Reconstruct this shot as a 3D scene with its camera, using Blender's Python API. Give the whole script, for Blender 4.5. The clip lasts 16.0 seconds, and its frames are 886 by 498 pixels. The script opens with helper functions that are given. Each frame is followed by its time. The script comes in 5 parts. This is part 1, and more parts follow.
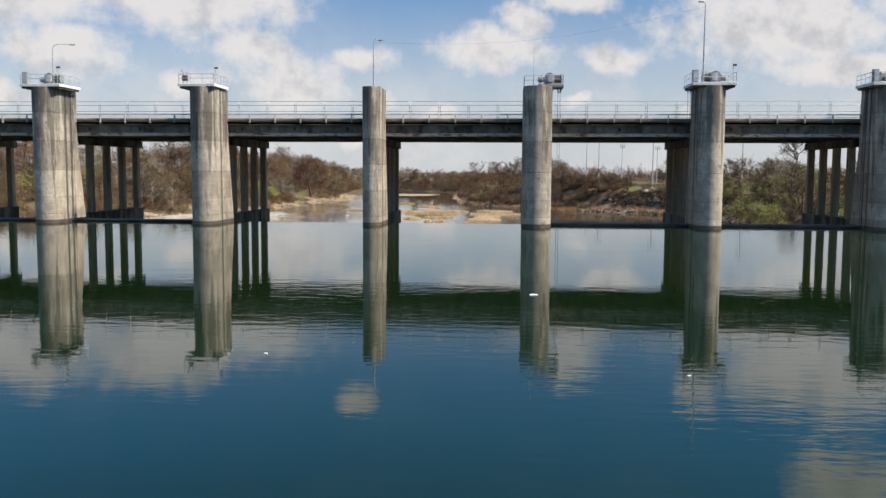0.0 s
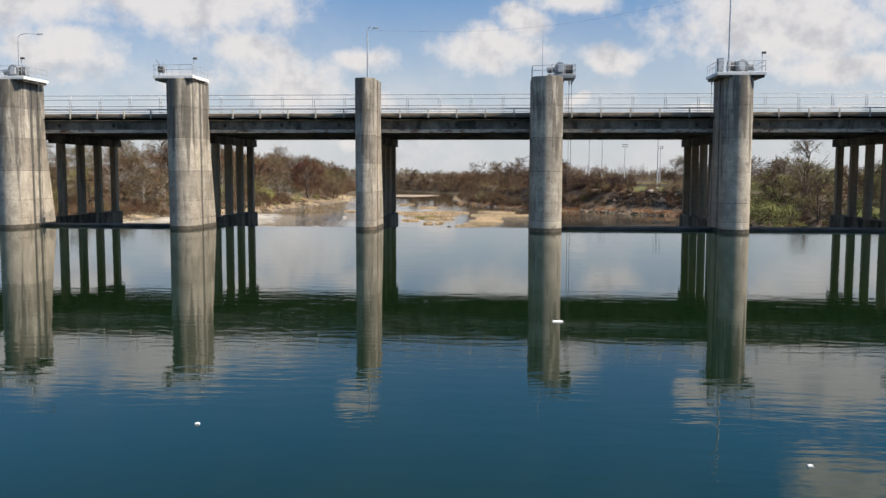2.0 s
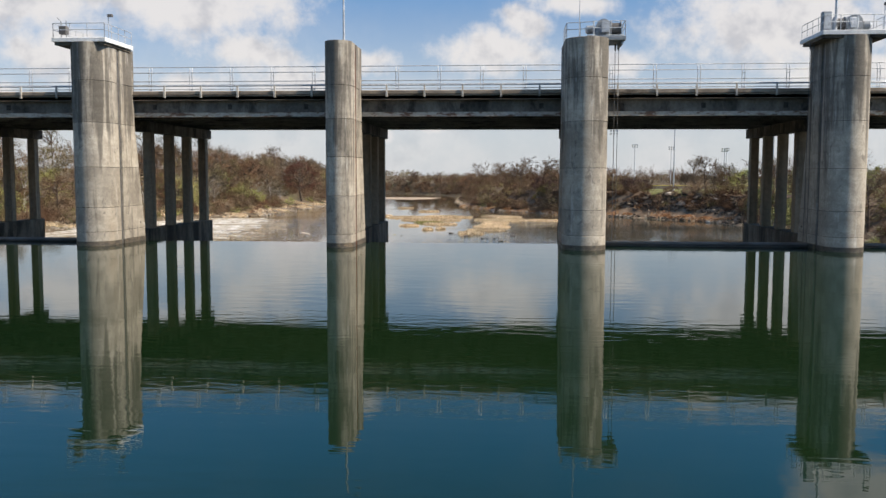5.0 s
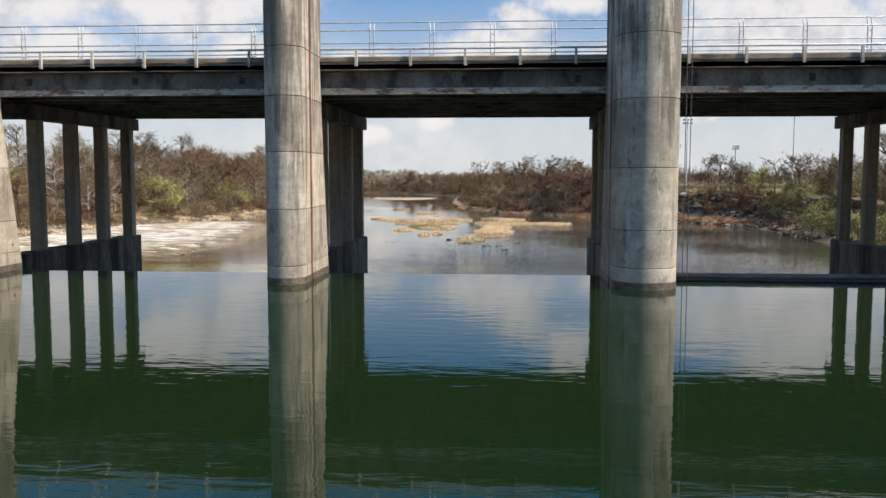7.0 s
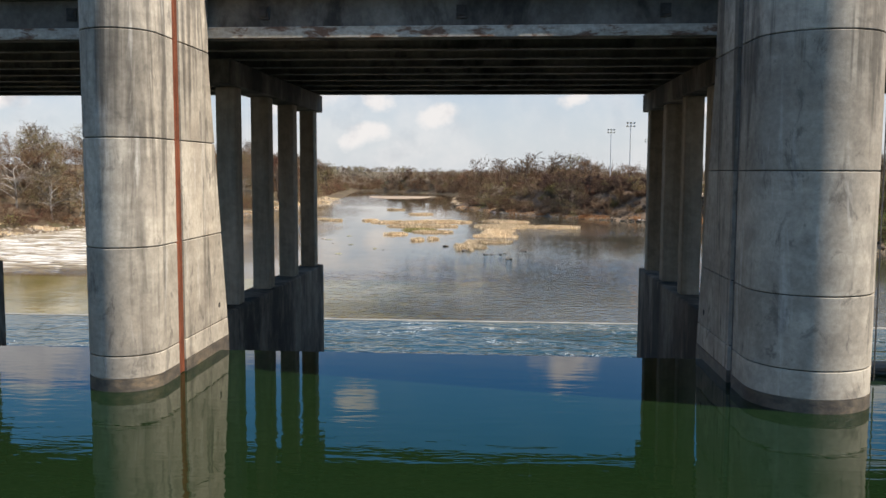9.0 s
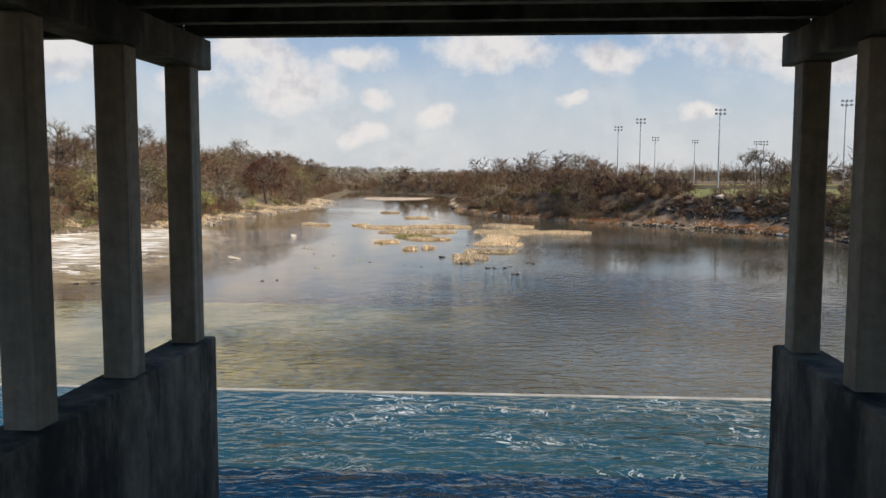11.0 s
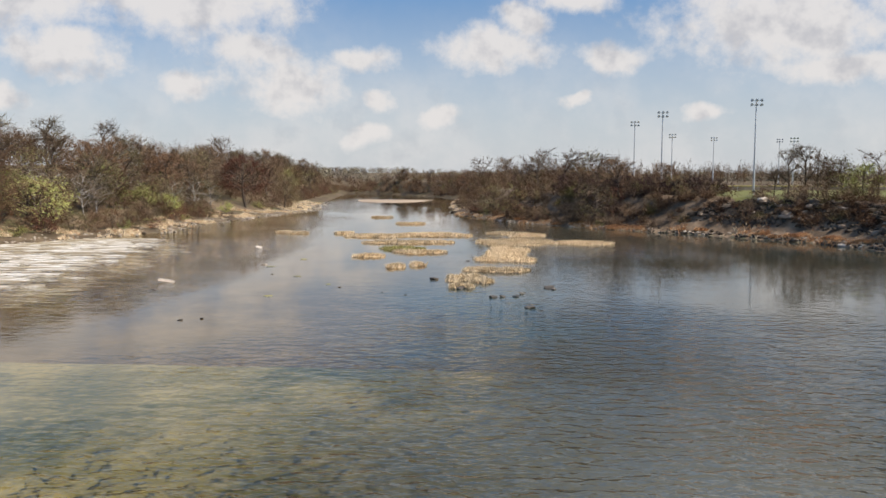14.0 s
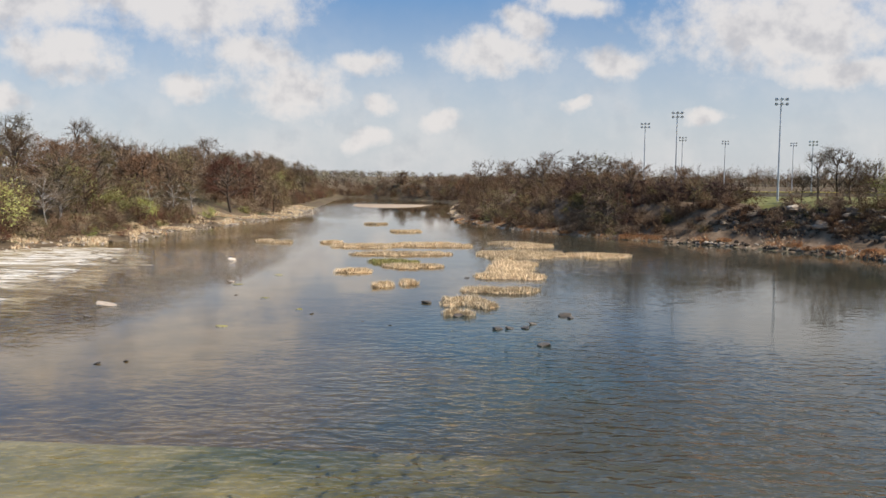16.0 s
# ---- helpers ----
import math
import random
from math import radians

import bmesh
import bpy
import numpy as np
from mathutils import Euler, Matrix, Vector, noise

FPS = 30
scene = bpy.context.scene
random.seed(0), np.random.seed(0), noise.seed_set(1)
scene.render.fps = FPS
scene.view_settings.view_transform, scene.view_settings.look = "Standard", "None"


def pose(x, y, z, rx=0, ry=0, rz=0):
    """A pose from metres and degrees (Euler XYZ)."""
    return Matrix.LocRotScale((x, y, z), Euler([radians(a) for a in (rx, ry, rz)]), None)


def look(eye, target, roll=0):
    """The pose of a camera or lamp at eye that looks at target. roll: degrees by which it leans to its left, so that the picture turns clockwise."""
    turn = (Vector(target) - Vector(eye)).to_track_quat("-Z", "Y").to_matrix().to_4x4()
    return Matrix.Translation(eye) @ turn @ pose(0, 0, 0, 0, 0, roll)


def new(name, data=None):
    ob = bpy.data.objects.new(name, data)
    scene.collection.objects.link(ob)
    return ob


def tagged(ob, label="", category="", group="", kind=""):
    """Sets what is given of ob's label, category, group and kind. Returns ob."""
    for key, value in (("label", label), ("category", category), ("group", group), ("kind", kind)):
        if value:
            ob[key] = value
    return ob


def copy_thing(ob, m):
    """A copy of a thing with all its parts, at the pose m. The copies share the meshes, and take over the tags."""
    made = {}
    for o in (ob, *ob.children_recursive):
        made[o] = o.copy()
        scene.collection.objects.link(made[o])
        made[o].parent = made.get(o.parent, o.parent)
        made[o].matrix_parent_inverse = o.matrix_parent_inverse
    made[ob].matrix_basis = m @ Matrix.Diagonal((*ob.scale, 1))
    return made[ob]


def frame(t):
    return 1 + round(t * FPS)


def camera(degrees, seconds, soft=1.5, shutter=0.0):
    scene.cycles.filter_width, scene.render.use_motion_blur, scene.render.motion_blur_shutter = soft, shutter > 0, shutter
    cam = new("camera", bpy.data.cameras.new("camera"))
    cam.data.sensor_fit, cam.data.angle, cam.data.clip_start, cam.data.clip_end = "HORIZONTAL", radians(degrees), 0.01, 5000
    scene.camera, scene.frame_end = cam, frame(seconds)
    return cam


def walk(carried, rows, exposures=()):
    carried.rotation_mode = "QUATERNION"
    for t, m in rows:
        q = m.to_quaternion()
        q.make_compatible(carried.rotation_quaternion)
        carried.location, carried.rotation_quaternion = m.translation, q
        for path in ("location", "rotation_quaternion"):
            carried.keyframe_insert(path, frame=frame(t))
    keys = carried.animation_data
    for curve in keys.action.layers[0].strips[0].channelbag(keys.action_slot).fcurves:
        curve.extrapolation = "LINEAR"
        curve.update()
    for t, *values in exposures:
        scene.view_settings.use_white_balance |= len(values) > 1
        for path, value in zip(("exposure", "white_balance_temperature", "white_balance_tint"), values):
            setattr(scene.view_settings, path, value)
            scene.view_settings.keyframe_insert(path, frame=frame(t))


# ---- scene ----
# x runs along the dam, y downstream, z = 0 is the reservoir's surface
cam = camera(53.98, 16.0)
# seconds, x, y, z, yaw, pitch, roll
PATH = [
    (0, 15.29, -96.10, 6.04, 4.22, -5.11, 0.29),
    (0.5, 15.20, -94.76, 6.00, 4.21, -5.08, 0.25),
    (1, 15.05, -92.95, 5.96, 4.20, -5.07, 0.22),
    (1.5, 14.85, -90.59, 5.93, 4.19, -5.09, 0.18),
    (2, 14.60, -87.80, 5.91, 4.20, -5.07, 0.12),
    (2.5, 14.33, -84.63, 5.87, 4.17, -5.08, 0.14),
    (3, 14.04, -81.13, 5.81, 4.18, -5.08, 0.10),
    (3.5, 13.74, -77.36, 5.75, 4.19, -5.09, 0.05),
    (4, 13.44, -73.37, 5.65, 4.21, -5.05, 0.03),
    (4.2, 13.34, -71.75, 5.60, 4.23, -5.00, 0.07),
    (6.3, 12.20, -51.84, 5.45, 4.32, -4.89, 0.13),
    (6.5, 12.08, -49.70, 5.52, 4.27, -4.91, 0.11),
    (7, 11.58, -44.15, 5.69, 4.16, -4.99, 0.04),
    (7.5, 11.33, -38.68, 5.77, 4.18, -5.09, 0.11),
    (8, 11.05, -33.41, 5.86, 4.13, -5.16, 0.08),
    (8.5, 10.78, -28.17, 5.92, 4.09, -5.19, 0.08),
    (9, 10.64, -23.09, 5.93, 4.11, -5.17, 0.23),
    (9.2, 10.53, -21.21, 5.95, 4.14, -5.15, 0.18),
    (11.3, 9.62, 0.89, 5.97, 4.04, -5.17, 0.09),
    (11.5, 9.57, 2.89, 5.96, 4.10, -5.15, 0.05),
    (12, 9.51, 8.16, 5.91, 4.15, -5.14, 0.03),
    (12.5, 9.36, 13.75, 5.86, 4.20, -5.15, 0.02),
    (13, 9.16, 19.43, 5.72, 4.22, -5.13, 0.04),
    (13.5, 8.95, 25.04, 5.61, 4.22, -5.13, 0.05),
    (14, 8.81, 30.66, 5.53, 4.22, -5.11, 0.04),
    (14.5, 8.66, 36.18, 5.46, 4.22, -5.10, 0.05),
    (15, 8.38, 41.27, 5.54, 4.22, -4.87, 0.10),
    (15.5, 8.26, 45.57, 5.55, 4.25, -4.86, 0.19),
    (16, 8.13, 49.20, 5.47, 4.27, -4.86, 0.28),
]
walk(cam, [(t, pose(x, y, z, 90 + p, -r, a)) for t, x, y, z, a, p, r in PATH],
     exposures=[(0.0, 0.42, 6850, 13), (4.5, 0.44, 6850, 13), (7.0, 0.58, 6850, 13), (9.0, 0.58, 6850, 13), (11.3, 0.4, 6850, 13), (16.0, 0.38, 6850, 13)])

# ---- world, sun ----
SUN_AZ, SUN_EL = radians(103), radians(46)   # from +y towards +x
world = bpy.data.worlds.new("sky")
scene.world = world
world.use_nodes = True


class Nodes:
    """A short hand for node trees."""

    def __init__(self, tree):
        self.tree = tree
        tree.nodes.clear()

    def add(self, kind, **given):
        n = self.tree.nodes.new(kind)
        for key, value in given.items():
            if key.startswith("i_"):
                self.put(n.inputs[int(key[2:])], value)
            else:
                setattr(n, key, value)
        return n

    def put(self, socket, value):
        if isinstance(value, bpy.types.NodeSocket):
            self.tree.links.new(value, socket)
        elif value is not None:
            socket.default_value = value

    def math(self, op, a, b=None, c=None, clamp=False):
        n = self.add("ShaderNodeMath", operation=op, use_clamp=clamp)
        for i, v in enumerate((a, b, c)):
            self.put(n.inputs[i], v)
        return n.outputs[0]

    def vec(self, op, a, b=None, c=None):
        n = self.add("ShaderNodeVectorMath", operation=op)
        for i, v in enumerate((a, b, c)):
            self.put(n.inputs[i], v)
        return n.outputs[1] if op == "LENGTH" else n.outputs[0]

    def noise(self, v, scale, detail=4.0, rough=0.55, distort=0.0):
        n = self.add("ShaderNodeTexNoise")
        self.put(n.inputs["Vector"], v)
        n.inputs["Scale"].default_value, n.inputs["Detail"].default_value = scale, detail
        n.inputs["Roughness"].default_value, n.inputs["Distortion"].default_value = rough, distort
        return n.outputs["Fac"]

    def ramp(self, x, lo, hi, a=0.0, b=1.0):
        n = self.add("ShaderNodeMapRange", interpolation_type="SMOOTHSTEP")
        for i, v in enumerate((x, lo, hi, a, b)):
            self.put(n.inputs[i], v)
        return n.outputs[0]

    def mix(self, f, a, b, blend="MIX"):
        n = self.add("ShaderNodeMix", data_type="RGBA", blend_type=blend)
        for i, v in ((0, f), (6, a), (7, b)):
            if isinstance(v, tuple) and len(v) == 3:
                v = (*v, 1)
            self.put(n.inputs[i], v)
        return n.outputs[2]


def sky_nodes():
    g = Nodes(world.node_tree)
    sky = g.add("ShaderNodeTexSky", sky_type="NISHITA", sun_disc=False, sun_elevation=SUN_EL, sun_rotation=SUN_AZ,
                air_density=1.0, dust_density=0.5, ozone_density=2.5)
    way = g.add("ShaderNodeTexCoord").outputs["Generated"]
    part = g.add("ShaderNodeSeparateXYZ", i_0=way)
    az = g.math("ARCTAN2", part.outputs[0], part.outputs[1])
    el = g.math("ARCSINE", part.outputs[2])
    flat = g.add("ShaderNodeCombineXYZ", i_0=az, i_1=el, i_2=0.0).outputs[0]
    # cumulus: middle (degrees right of y, degrees up), half width, half height
    clouds = [(-20.5, 10.6, 7.5, 2.3), (-30.5, 10.4, 6, 2.6), (-27.5, 6.8, 3.6, 1.8), (-16.8, 7.6, 2.6, 1.4),
              (-13.8, 5.6, 3.6, 2.0), (-20.5, 5.5, 2.2, 1.0), (-9.0, 7.0, 1.9, 1.0), (-9.2, 2.4, 2.0, 0.8),
              (-8.6, 4.4, 1.4, 0.7), (-4.3, 3.5, 1.6, 0.7), (-1.2, 7.8, 4.0, 1.4), (0.8, 9.6, 1.8, 1.2),
              (6.8, 7.2, 2.6, 1.1), (17.0, 9.0, 7.5, 2.8), (20.5, 6.2, 4.6, 1.2), (4.0, 11.0, 3.0, 0.9),
              (12.5, 3.6, 1.4, 0.5), (4.2, 4.4, 0.9, 0.6), (-32, 4.2, 2.6, 0.8), (27, 8, 5, 2.6), (-9.9, 14.8, 1.5, 0.7), (21.5, 18.6, 3.6, 2.4),
              (19.5, 12.2, 6.0, 2.4), (12.0, 14.2, 1.6, 1.0), (4.2, 12.6, 2.2, 1.2), (-21.5, 12.2, 4.6, 1.8)]
    wob = g.add("ShaderNodeTexNoise", i_0=flat)
    wob.inputs["Scale"].default_value, wob.inputs["Detail"].default_value = 14, 5
    bent = g.vec("MULTIPLY_ADD", g.vec("SUBTRACT", wob.outputs["Color"], (0.5, 0.5, 0.5)), (0.07, 0.045, 0), flat)
    near = None
    for a, e, w, h in clouds:
        a, e, w, h = (radians(v) for v in (a, e, w, h))
        d = g.vec("LENGTH", g.vec("MULTIPLY_ADD", bent, (1 / w, 1 / h, 0), (-a / w, -e / h, 0)))
        near = d if near is None else g.math("SMOOTH_MIN", near, d, 0.25)
    fine = g.noise(flat, 34, 6, 0.62)
    heap = g.math("ADD", g.math("SUBTRACT", 1.0, near), g.math("MULTIPLY", g.math("SUBTRACT", fine, 0.5), 1.5))
    thick = g.ramp(heap, -0.35, 0.55)
    # loose clouds over the rest of the sky, on a flat layer
    lift = g.math("MAXIMUM", part.outputs[2], 0.06)
    layer = g.vec("DIVIDE", way, g.add("ShaderNodeCombineXYZ", i_0=lift, i_1=lift, i_2=1.0).outputs[0])
    loose = g.ramp(g.noise(layer, 1.1, 6, 0.6, 0.3), 0.43, 0.63)
    high = g.ramp(el, radians(22), radians(34))
    haze = g.ramp(g.noise(flat, 9, 5, 0.6), 0.35, 0.75, 0.0, 0.36)
    haze = g.math("MULTIPLY", haze, g.ramp(el, 0.0, radians(13), 1.5, 0.12))
    cover = g.math("MAXIMUM", g.math("MULTIPLY", thick, 0.92), g.math("MULTIPLY", loose, g.math("MULTIPLY", high, 0.85)))
    cover = g.math("MAXIMUM", cover, haze, clamp=True)
    shade = g.mix(g.ramp(g.noise(g.vec("ADD", flat, (0, 0.012, 0)), 22, 4, 0.55), 0.30, 0.52), (0.42, 0.435, 0.465), (0.585, 0.59, 0.595))
    blue = g.mix(1.0, sky.outputs[0], g.mix(g.ramp(el, radians(9), radians(19)), (0.045, 0.066, 0.086), (0.016, 0.082, 0.119)), "MULTIPLY")
    pale = g.mix(g.ramp(el, 0.0, radians(14), 0.85, 0.0), blue, (0.45, 0.485, 0.525))
    colour = g.mix(cover, pale, shade)
    back = g.add("ShaderNodeBackground", i_0=colour, i_1=1.0)
    g.tree.links.new(back.outputs[0], g.add("ShaderNodeOutputWorld").inputs[0])


sky_nodes()
sun = new("sun", bpy.data.lights.new("sun", "SUN"))
sun.data.energy, sun.data.angle, sun.data.color = 5.0, radians(0.6), (1.0, 0.93, 0.82)
to_sun = Vector((math.sin(SUN_AZ) * math.cos(SUN_EL), math.cos(SUN_AZ) * math.cos(SUN_EL), math.sin(SUN_EL)))
sun.matrix_world = look(to_sun * 100, (0, 0, 0))


# ---- materials ----
def material(name):
    m = bpy.data.materials.new(name)
    m.use_nodes = True
    return m, Nodes(m.node_tree)


def finish(g, colour, rough=0.8, metal=0.0, bump=None, far=0.02, strength=0.6, **more):
    p = g.add("ShaderNodeBsdfPrincipled")
    g.put(p.inputs["Base Color"], colour if not isinstance(colour, tuple) else (*colour, 1))
    g.put(p.inputs["Roughness"], rough)
    p.inputs["Metallic"].default_value = metal
    if rough > 0.6:
        p.inputs["Specular IOR Level"].default_value = 0.15
    for key, value in more.items():
        g.put(p.inputs[key], value)
    if bump is not None:
        b = g.add("ShaderNodeBump")
        b.inputs["Strength"].default_value, b.inputs["Distance"].default_value = strength, far
        g.put(b.inputs["Height"], bump)
        g.put(p.inputs["Normal"], b.outputs[0])
    g.tree.links.new(p.outputs[0], g.add("ShaderNodeOutputMaterial").inputs[0])
    return p


def rough_material(name, a, b, scale=1.5, stretch=(1, 1, 1), rough=0.85, metal=0.0, c=None, c_at=(0.55, 0.75), fine=24.0,
                   far=0.02, vary=0.0, lo=0.35, hi=0.68, other=None):
    """Two colours in patches, a third in stains, grain and relief; vary: change from object to object."""
    m, g = material(name)
    at = g.add("ShaderNodeTexCoord").outputs["Object"]
    geo = g.add("ShaderNodeNewGeometry").outputs["Position"]
    v = g.vec("MULTIPLY", geo, stretch)
    big, small = g.noise(v, scale, 5, 0.6), g.noise(at, fine, 4, 0.6)
    colour = g.mix(g.ramp(big, lo, hi), a, b)
    if c:
        stain = g.noise(g.vec("ADD", v, (17.3, 4.1, 9.7)), scale * 0.45, 6, 0.68, 0.4)
        colour = g.mix(g.ramp(stain, *c_at, 0.0, 0.85), colour, c)
    grain = g.ramp(small, 0.25, 0.75, 0.82, 1.15)
    if vary:
        each = g.add("ShaderNodeObjectInfo").outputs["Random"]
        if other:
            shift = g.math("FRACT", g.math("MULTIPLY", each, 7.13))
            colour = g.mix(g.ramp(shift, 0.2, 0.9, 0.0, 0.85), colour, other)
        grain = g.math("MULTIPLY", grain, g.ramp(each, 0.0, 1.0, 1 - vary, 1 + vary))
    grey = g.add("ShaderNodeCombineXYZ", i_0=grain, i_1=grain, i_2=grain).outputs[0]
    colour = g.mix(1.0, colour, grey, "MULTIPLY")
    finish(g, colour, rough, metal, g.math("ADD", small, big), far)
    return m


def weathered_concrete():
    """Board-marked grey concrete with mottling, fine formwork lines and dark run-off streaks from the top."""
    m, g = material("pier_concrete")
    at = g.add("ShaderNodeNewGeometry").outputs["Position"]
    z = g.add("ShaderNodeSeparateXYZ", i_0=at).outputs[2]
    mottle = g.noise(at, 0.8, 7, 0.66, 0.5)
    col = g.mix(g.ramp(mottle, 0.3, 0.7), (0.33, 0.29, 0.235), (0.50, 0.45, 0.37))
    warm = g.ramp(g.noise(g.vec("MULTIPLY", at, (0.9, 0.9, 0.25)), 0.6, 4), 0.5, 0.75, 0.0, 0.35)
    col = g.mix(warm, col, (0.43, 0.345, 0.25))
    # patches left by the formwork, a lift and a panel at a time
    patch = g.noise(g.vec("MULTIPLY", at, (0.8, 0.8, 0.45)), 1.0, 3, 0.5, 0.2)
    col = g.mix(g.ramp(patch, 0.50, 0.60, 0.0, 0.45), col, (0.27, 0.24, 0.20))
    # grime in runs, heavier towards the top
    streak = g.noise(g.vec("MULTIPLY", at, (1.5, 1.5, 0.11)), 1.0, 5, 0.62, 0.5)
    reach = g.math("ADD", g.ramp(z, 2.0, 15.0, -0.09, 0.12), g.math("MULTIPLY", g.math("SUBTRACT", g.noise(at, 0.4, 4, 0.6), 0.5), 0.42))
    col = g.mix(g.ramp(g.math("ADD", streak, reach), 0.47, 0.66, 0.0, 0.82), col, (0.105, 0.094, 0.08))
    blot = g.noise(g.vec("MULTIPLY", at, (1.1, 1.1, 0.55)), 1.3, 8, 0.72, 0.8)
    col = g.mix(g.ramp(blot, 0.55, 0.66, 0.0, 0.7), col, (0.15, 0.135, 0.115))
    white = g.ramp(g.noise(g.vec("MULTIPLY", at, (1.8, 1.8, 0.22)), 1.0, 5, 0.65, 0.4), 0.58, 0.72, 0.0, 0.5)
    col = g.mix(white, col, (0.64, 0.61, 0.55))
    board = g.noise(g.vec("MULTIPLY", at, (0.08, 0.08, 2.6)), 1.0, 3, 0.6)
    fine = g.noise(at, 7.0, 6, 0.7)
    tone = g.math("ADD", g.ramp(fine, 0.25, 0.75, 0.80, 1.08), g.ramp(board, 0.38, 0.62, -0.04, 0.035))
    each = g.ramp(g.add("ShaderNodeObjectInfo").outputs["Random"], 0.0, 1.0, 0.84, 1.14)
    tone = g.math("MULTIPLY", tone, each)
    col = g.mix(1.0, col, g.add("ShaderNodeCombineXYZ", i_0=tone, i_1=tone, i_2=tone).outputs[0], "MULTIPLY")
    finish(g, col, 0.9, 0.0, g.math("ADD", fine, mottle), 0.012)
    return m


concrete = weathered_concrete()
dark_concrete = rough_material("stained_concrete", (0.085, 0.07, 0.053), (0.20, 0.168, 0.13), 0.9, (0.9, 0.9, 0.35), 0.9,
                               c=(0.028, 0.024, 0.02), c_at=(0.45, 0.60), fine=3, far=0.015)
column_concrete = rough_material("column_concrete", (0.25, 0.192, 0.13), (0.37, 0.295, 0.215), 0.8, (1.6, 1.6, 0.14), 0.9,
                                 c=(0.08, 0.07, 0.06), c_at=(0.50, 0.72), fine=3, far=0.012)
sill_concrete = rough_material("wet_sill_concrete", (0.22, 0.21, 0.18), (0.36, 0.34, 0.30), 0.8, (0.6, 2, 1), 0.5, fine=4)
wet_concrete = rough_material("waterline_concrete", (0.06, 0.05, 0.04), (0.13, 0.105, 0.075), 2.0, (1, 1, 2), 0.55,
                              c=(0.24, 0.17, 0.10), c_at=(0.56, 0.72), fine=9)
joint_dark = rough_material("joint_shadow_line", (0.05, 0.045, 0.04), (0.09, 0.08, 0.07), 2.0)
white_slab = rough_material("white_painted_slab", (0.66, 0.66, 0.64), (0.78, 0.78, 0.76), 2.0, (1, 1, 0.3), 0.7,
                            c=(0.40, 0.37, 0.33), c_at=(0.60, 0.78))
galvanised = rough_material("galvanised_steel", (0.42, 0.44, 0.46), (0.56, 0.58, 0.60), 3.0, rough=0.5, metal=0.35)
grey_machine = rough_material("grey_machine_paint", (0.20, 0.22, 0.235), (0.30, 0.32, 0.335), 3.0, rough=0.55,
                              c=(0.12, 0.11, 0.10), c_at=(0.52, 0.70))
girder_paint = rough_material("weathered_girder_paint", (0.125, 0.112, 0.094), (0.215, 0.195, 0.165), 0.7, (1.0, 1.4, 0.5), 0.75,
                              c=(0.03, 0.027, 0.024), c_at=(0.50, 0.66), fine=5)
flange_rust = rough_material("peeling_flange_paint", (0.36, 0.325, 0.27), (0.48, 0.44, 0.375), 3.2, (0.7, 1, 2), 0.75,
                             c=(0.13, 0.058, 0.03), c_at=(0.49, 0.60), fine=8)
rust = rough_material("rusted_slot_steel", (0.10, 0.032, 0.017), (0.20, 0.064, 0.032), 2.5, (3, 3, 0.4), 0.85, c=(0.09, 0.035, 0.02))
curb_concrete = rough_material("curb_concrete", (0.22, 0.18, 0.138), (0.36, 0.30, 0.235), 0.8, (0.5, 1, 2.2), 0.9,
                               c=(0.07, 0.06, 0.05), c_at=(0.50, 0.68), fine=10)
asphalt = rough_material("asphalt", (0.045, 0.045, 0.047), (0.065, 0.064, 0.062), 1.2, fine=40)
gate_steel = rough_material("dark_gate_steel", (0.06, 0.058, 0.055), (0.13, 0.12, 0.11), 1.5, (0.4, 1, 3), 0.6, c=(0.17, 0.12, 0.08), c_at=(0.6, 0.75))
rail_paint = rough_material("weathered_beige_rail", (0.36, 0.335, 0.295), (0.50, 0.47, 0.42), 2.0, rough=0.75, c=(0.20, 0.16, 0.12), c_at=(0.58, 0.74))
lamp_glass = rough_material("lamp_lens", (0.62, 0.64, 0.66), (0.72, 0.73, 0.74), 3, rough=0.25)
soil = rough_material("bank_soil", (0.08, 0.058, 0.037), (0.17, 0.125, 0.08), 0.22, fine=3.5, far=0.12,
                      c=(0.11, 0.115, 0.045), c_at=(0.52, 0.70))
slope_earth = rough_material("bare_slope_earth", (0.12, 0.084, 0.056), (0.25, 0.18, 0.122), 0.3, fine=3, far=0.15,
                             c=(0.07, 0.05, 0.034), c_at=(0.52, 0.64))
shoal_bed = rough_material("brown_shoal_bed", (0.155, 0.115, 0.05), (0.24, 0.18, 0.088), 0.2, fine=1.6, far=0.06, c=(0.11, 0.085, 0.043), c_at=(0.5, 0.68))
turf = rough_material("mown_turf", (0.11, 0.115, 0.035), (0.18, 0.175, 0.065), 0.25, fine=6, far=0.05, c=(0.30, 0.27, 0.14), c_at=(0.58, 0.75))
mud = rough_material("river_bed_mud", (0.13, 0.108, 0.072), (0.20, 0.165, 0.108), 0.12, fine=1.2, far=0.1,
                     c=(0.075, 0.085, 0.045), c_at=(0.50, 0.68))
shelf_bed = rough_material("algae_covered_apron", (0.25, 0.24, 0.095), (0.43, 0.395, 0.21), 0.13, fine=1.6, far=0.05,
                           c=(0.115, 0.13, 0.04), c_at=(0.47, 0.62))
limestone = rough_material("wet_limestone", (0.36, 0.285, 0.18), (0.80, 0.765, 0.70), 0.45, (0.3, 1.5, 1), 0.5, fine=2.0, far=0.12,
                           c=(0.25, 0.185, 0.09), c_at=(0.46, 0.60), lo=0.42, hi=0.58)
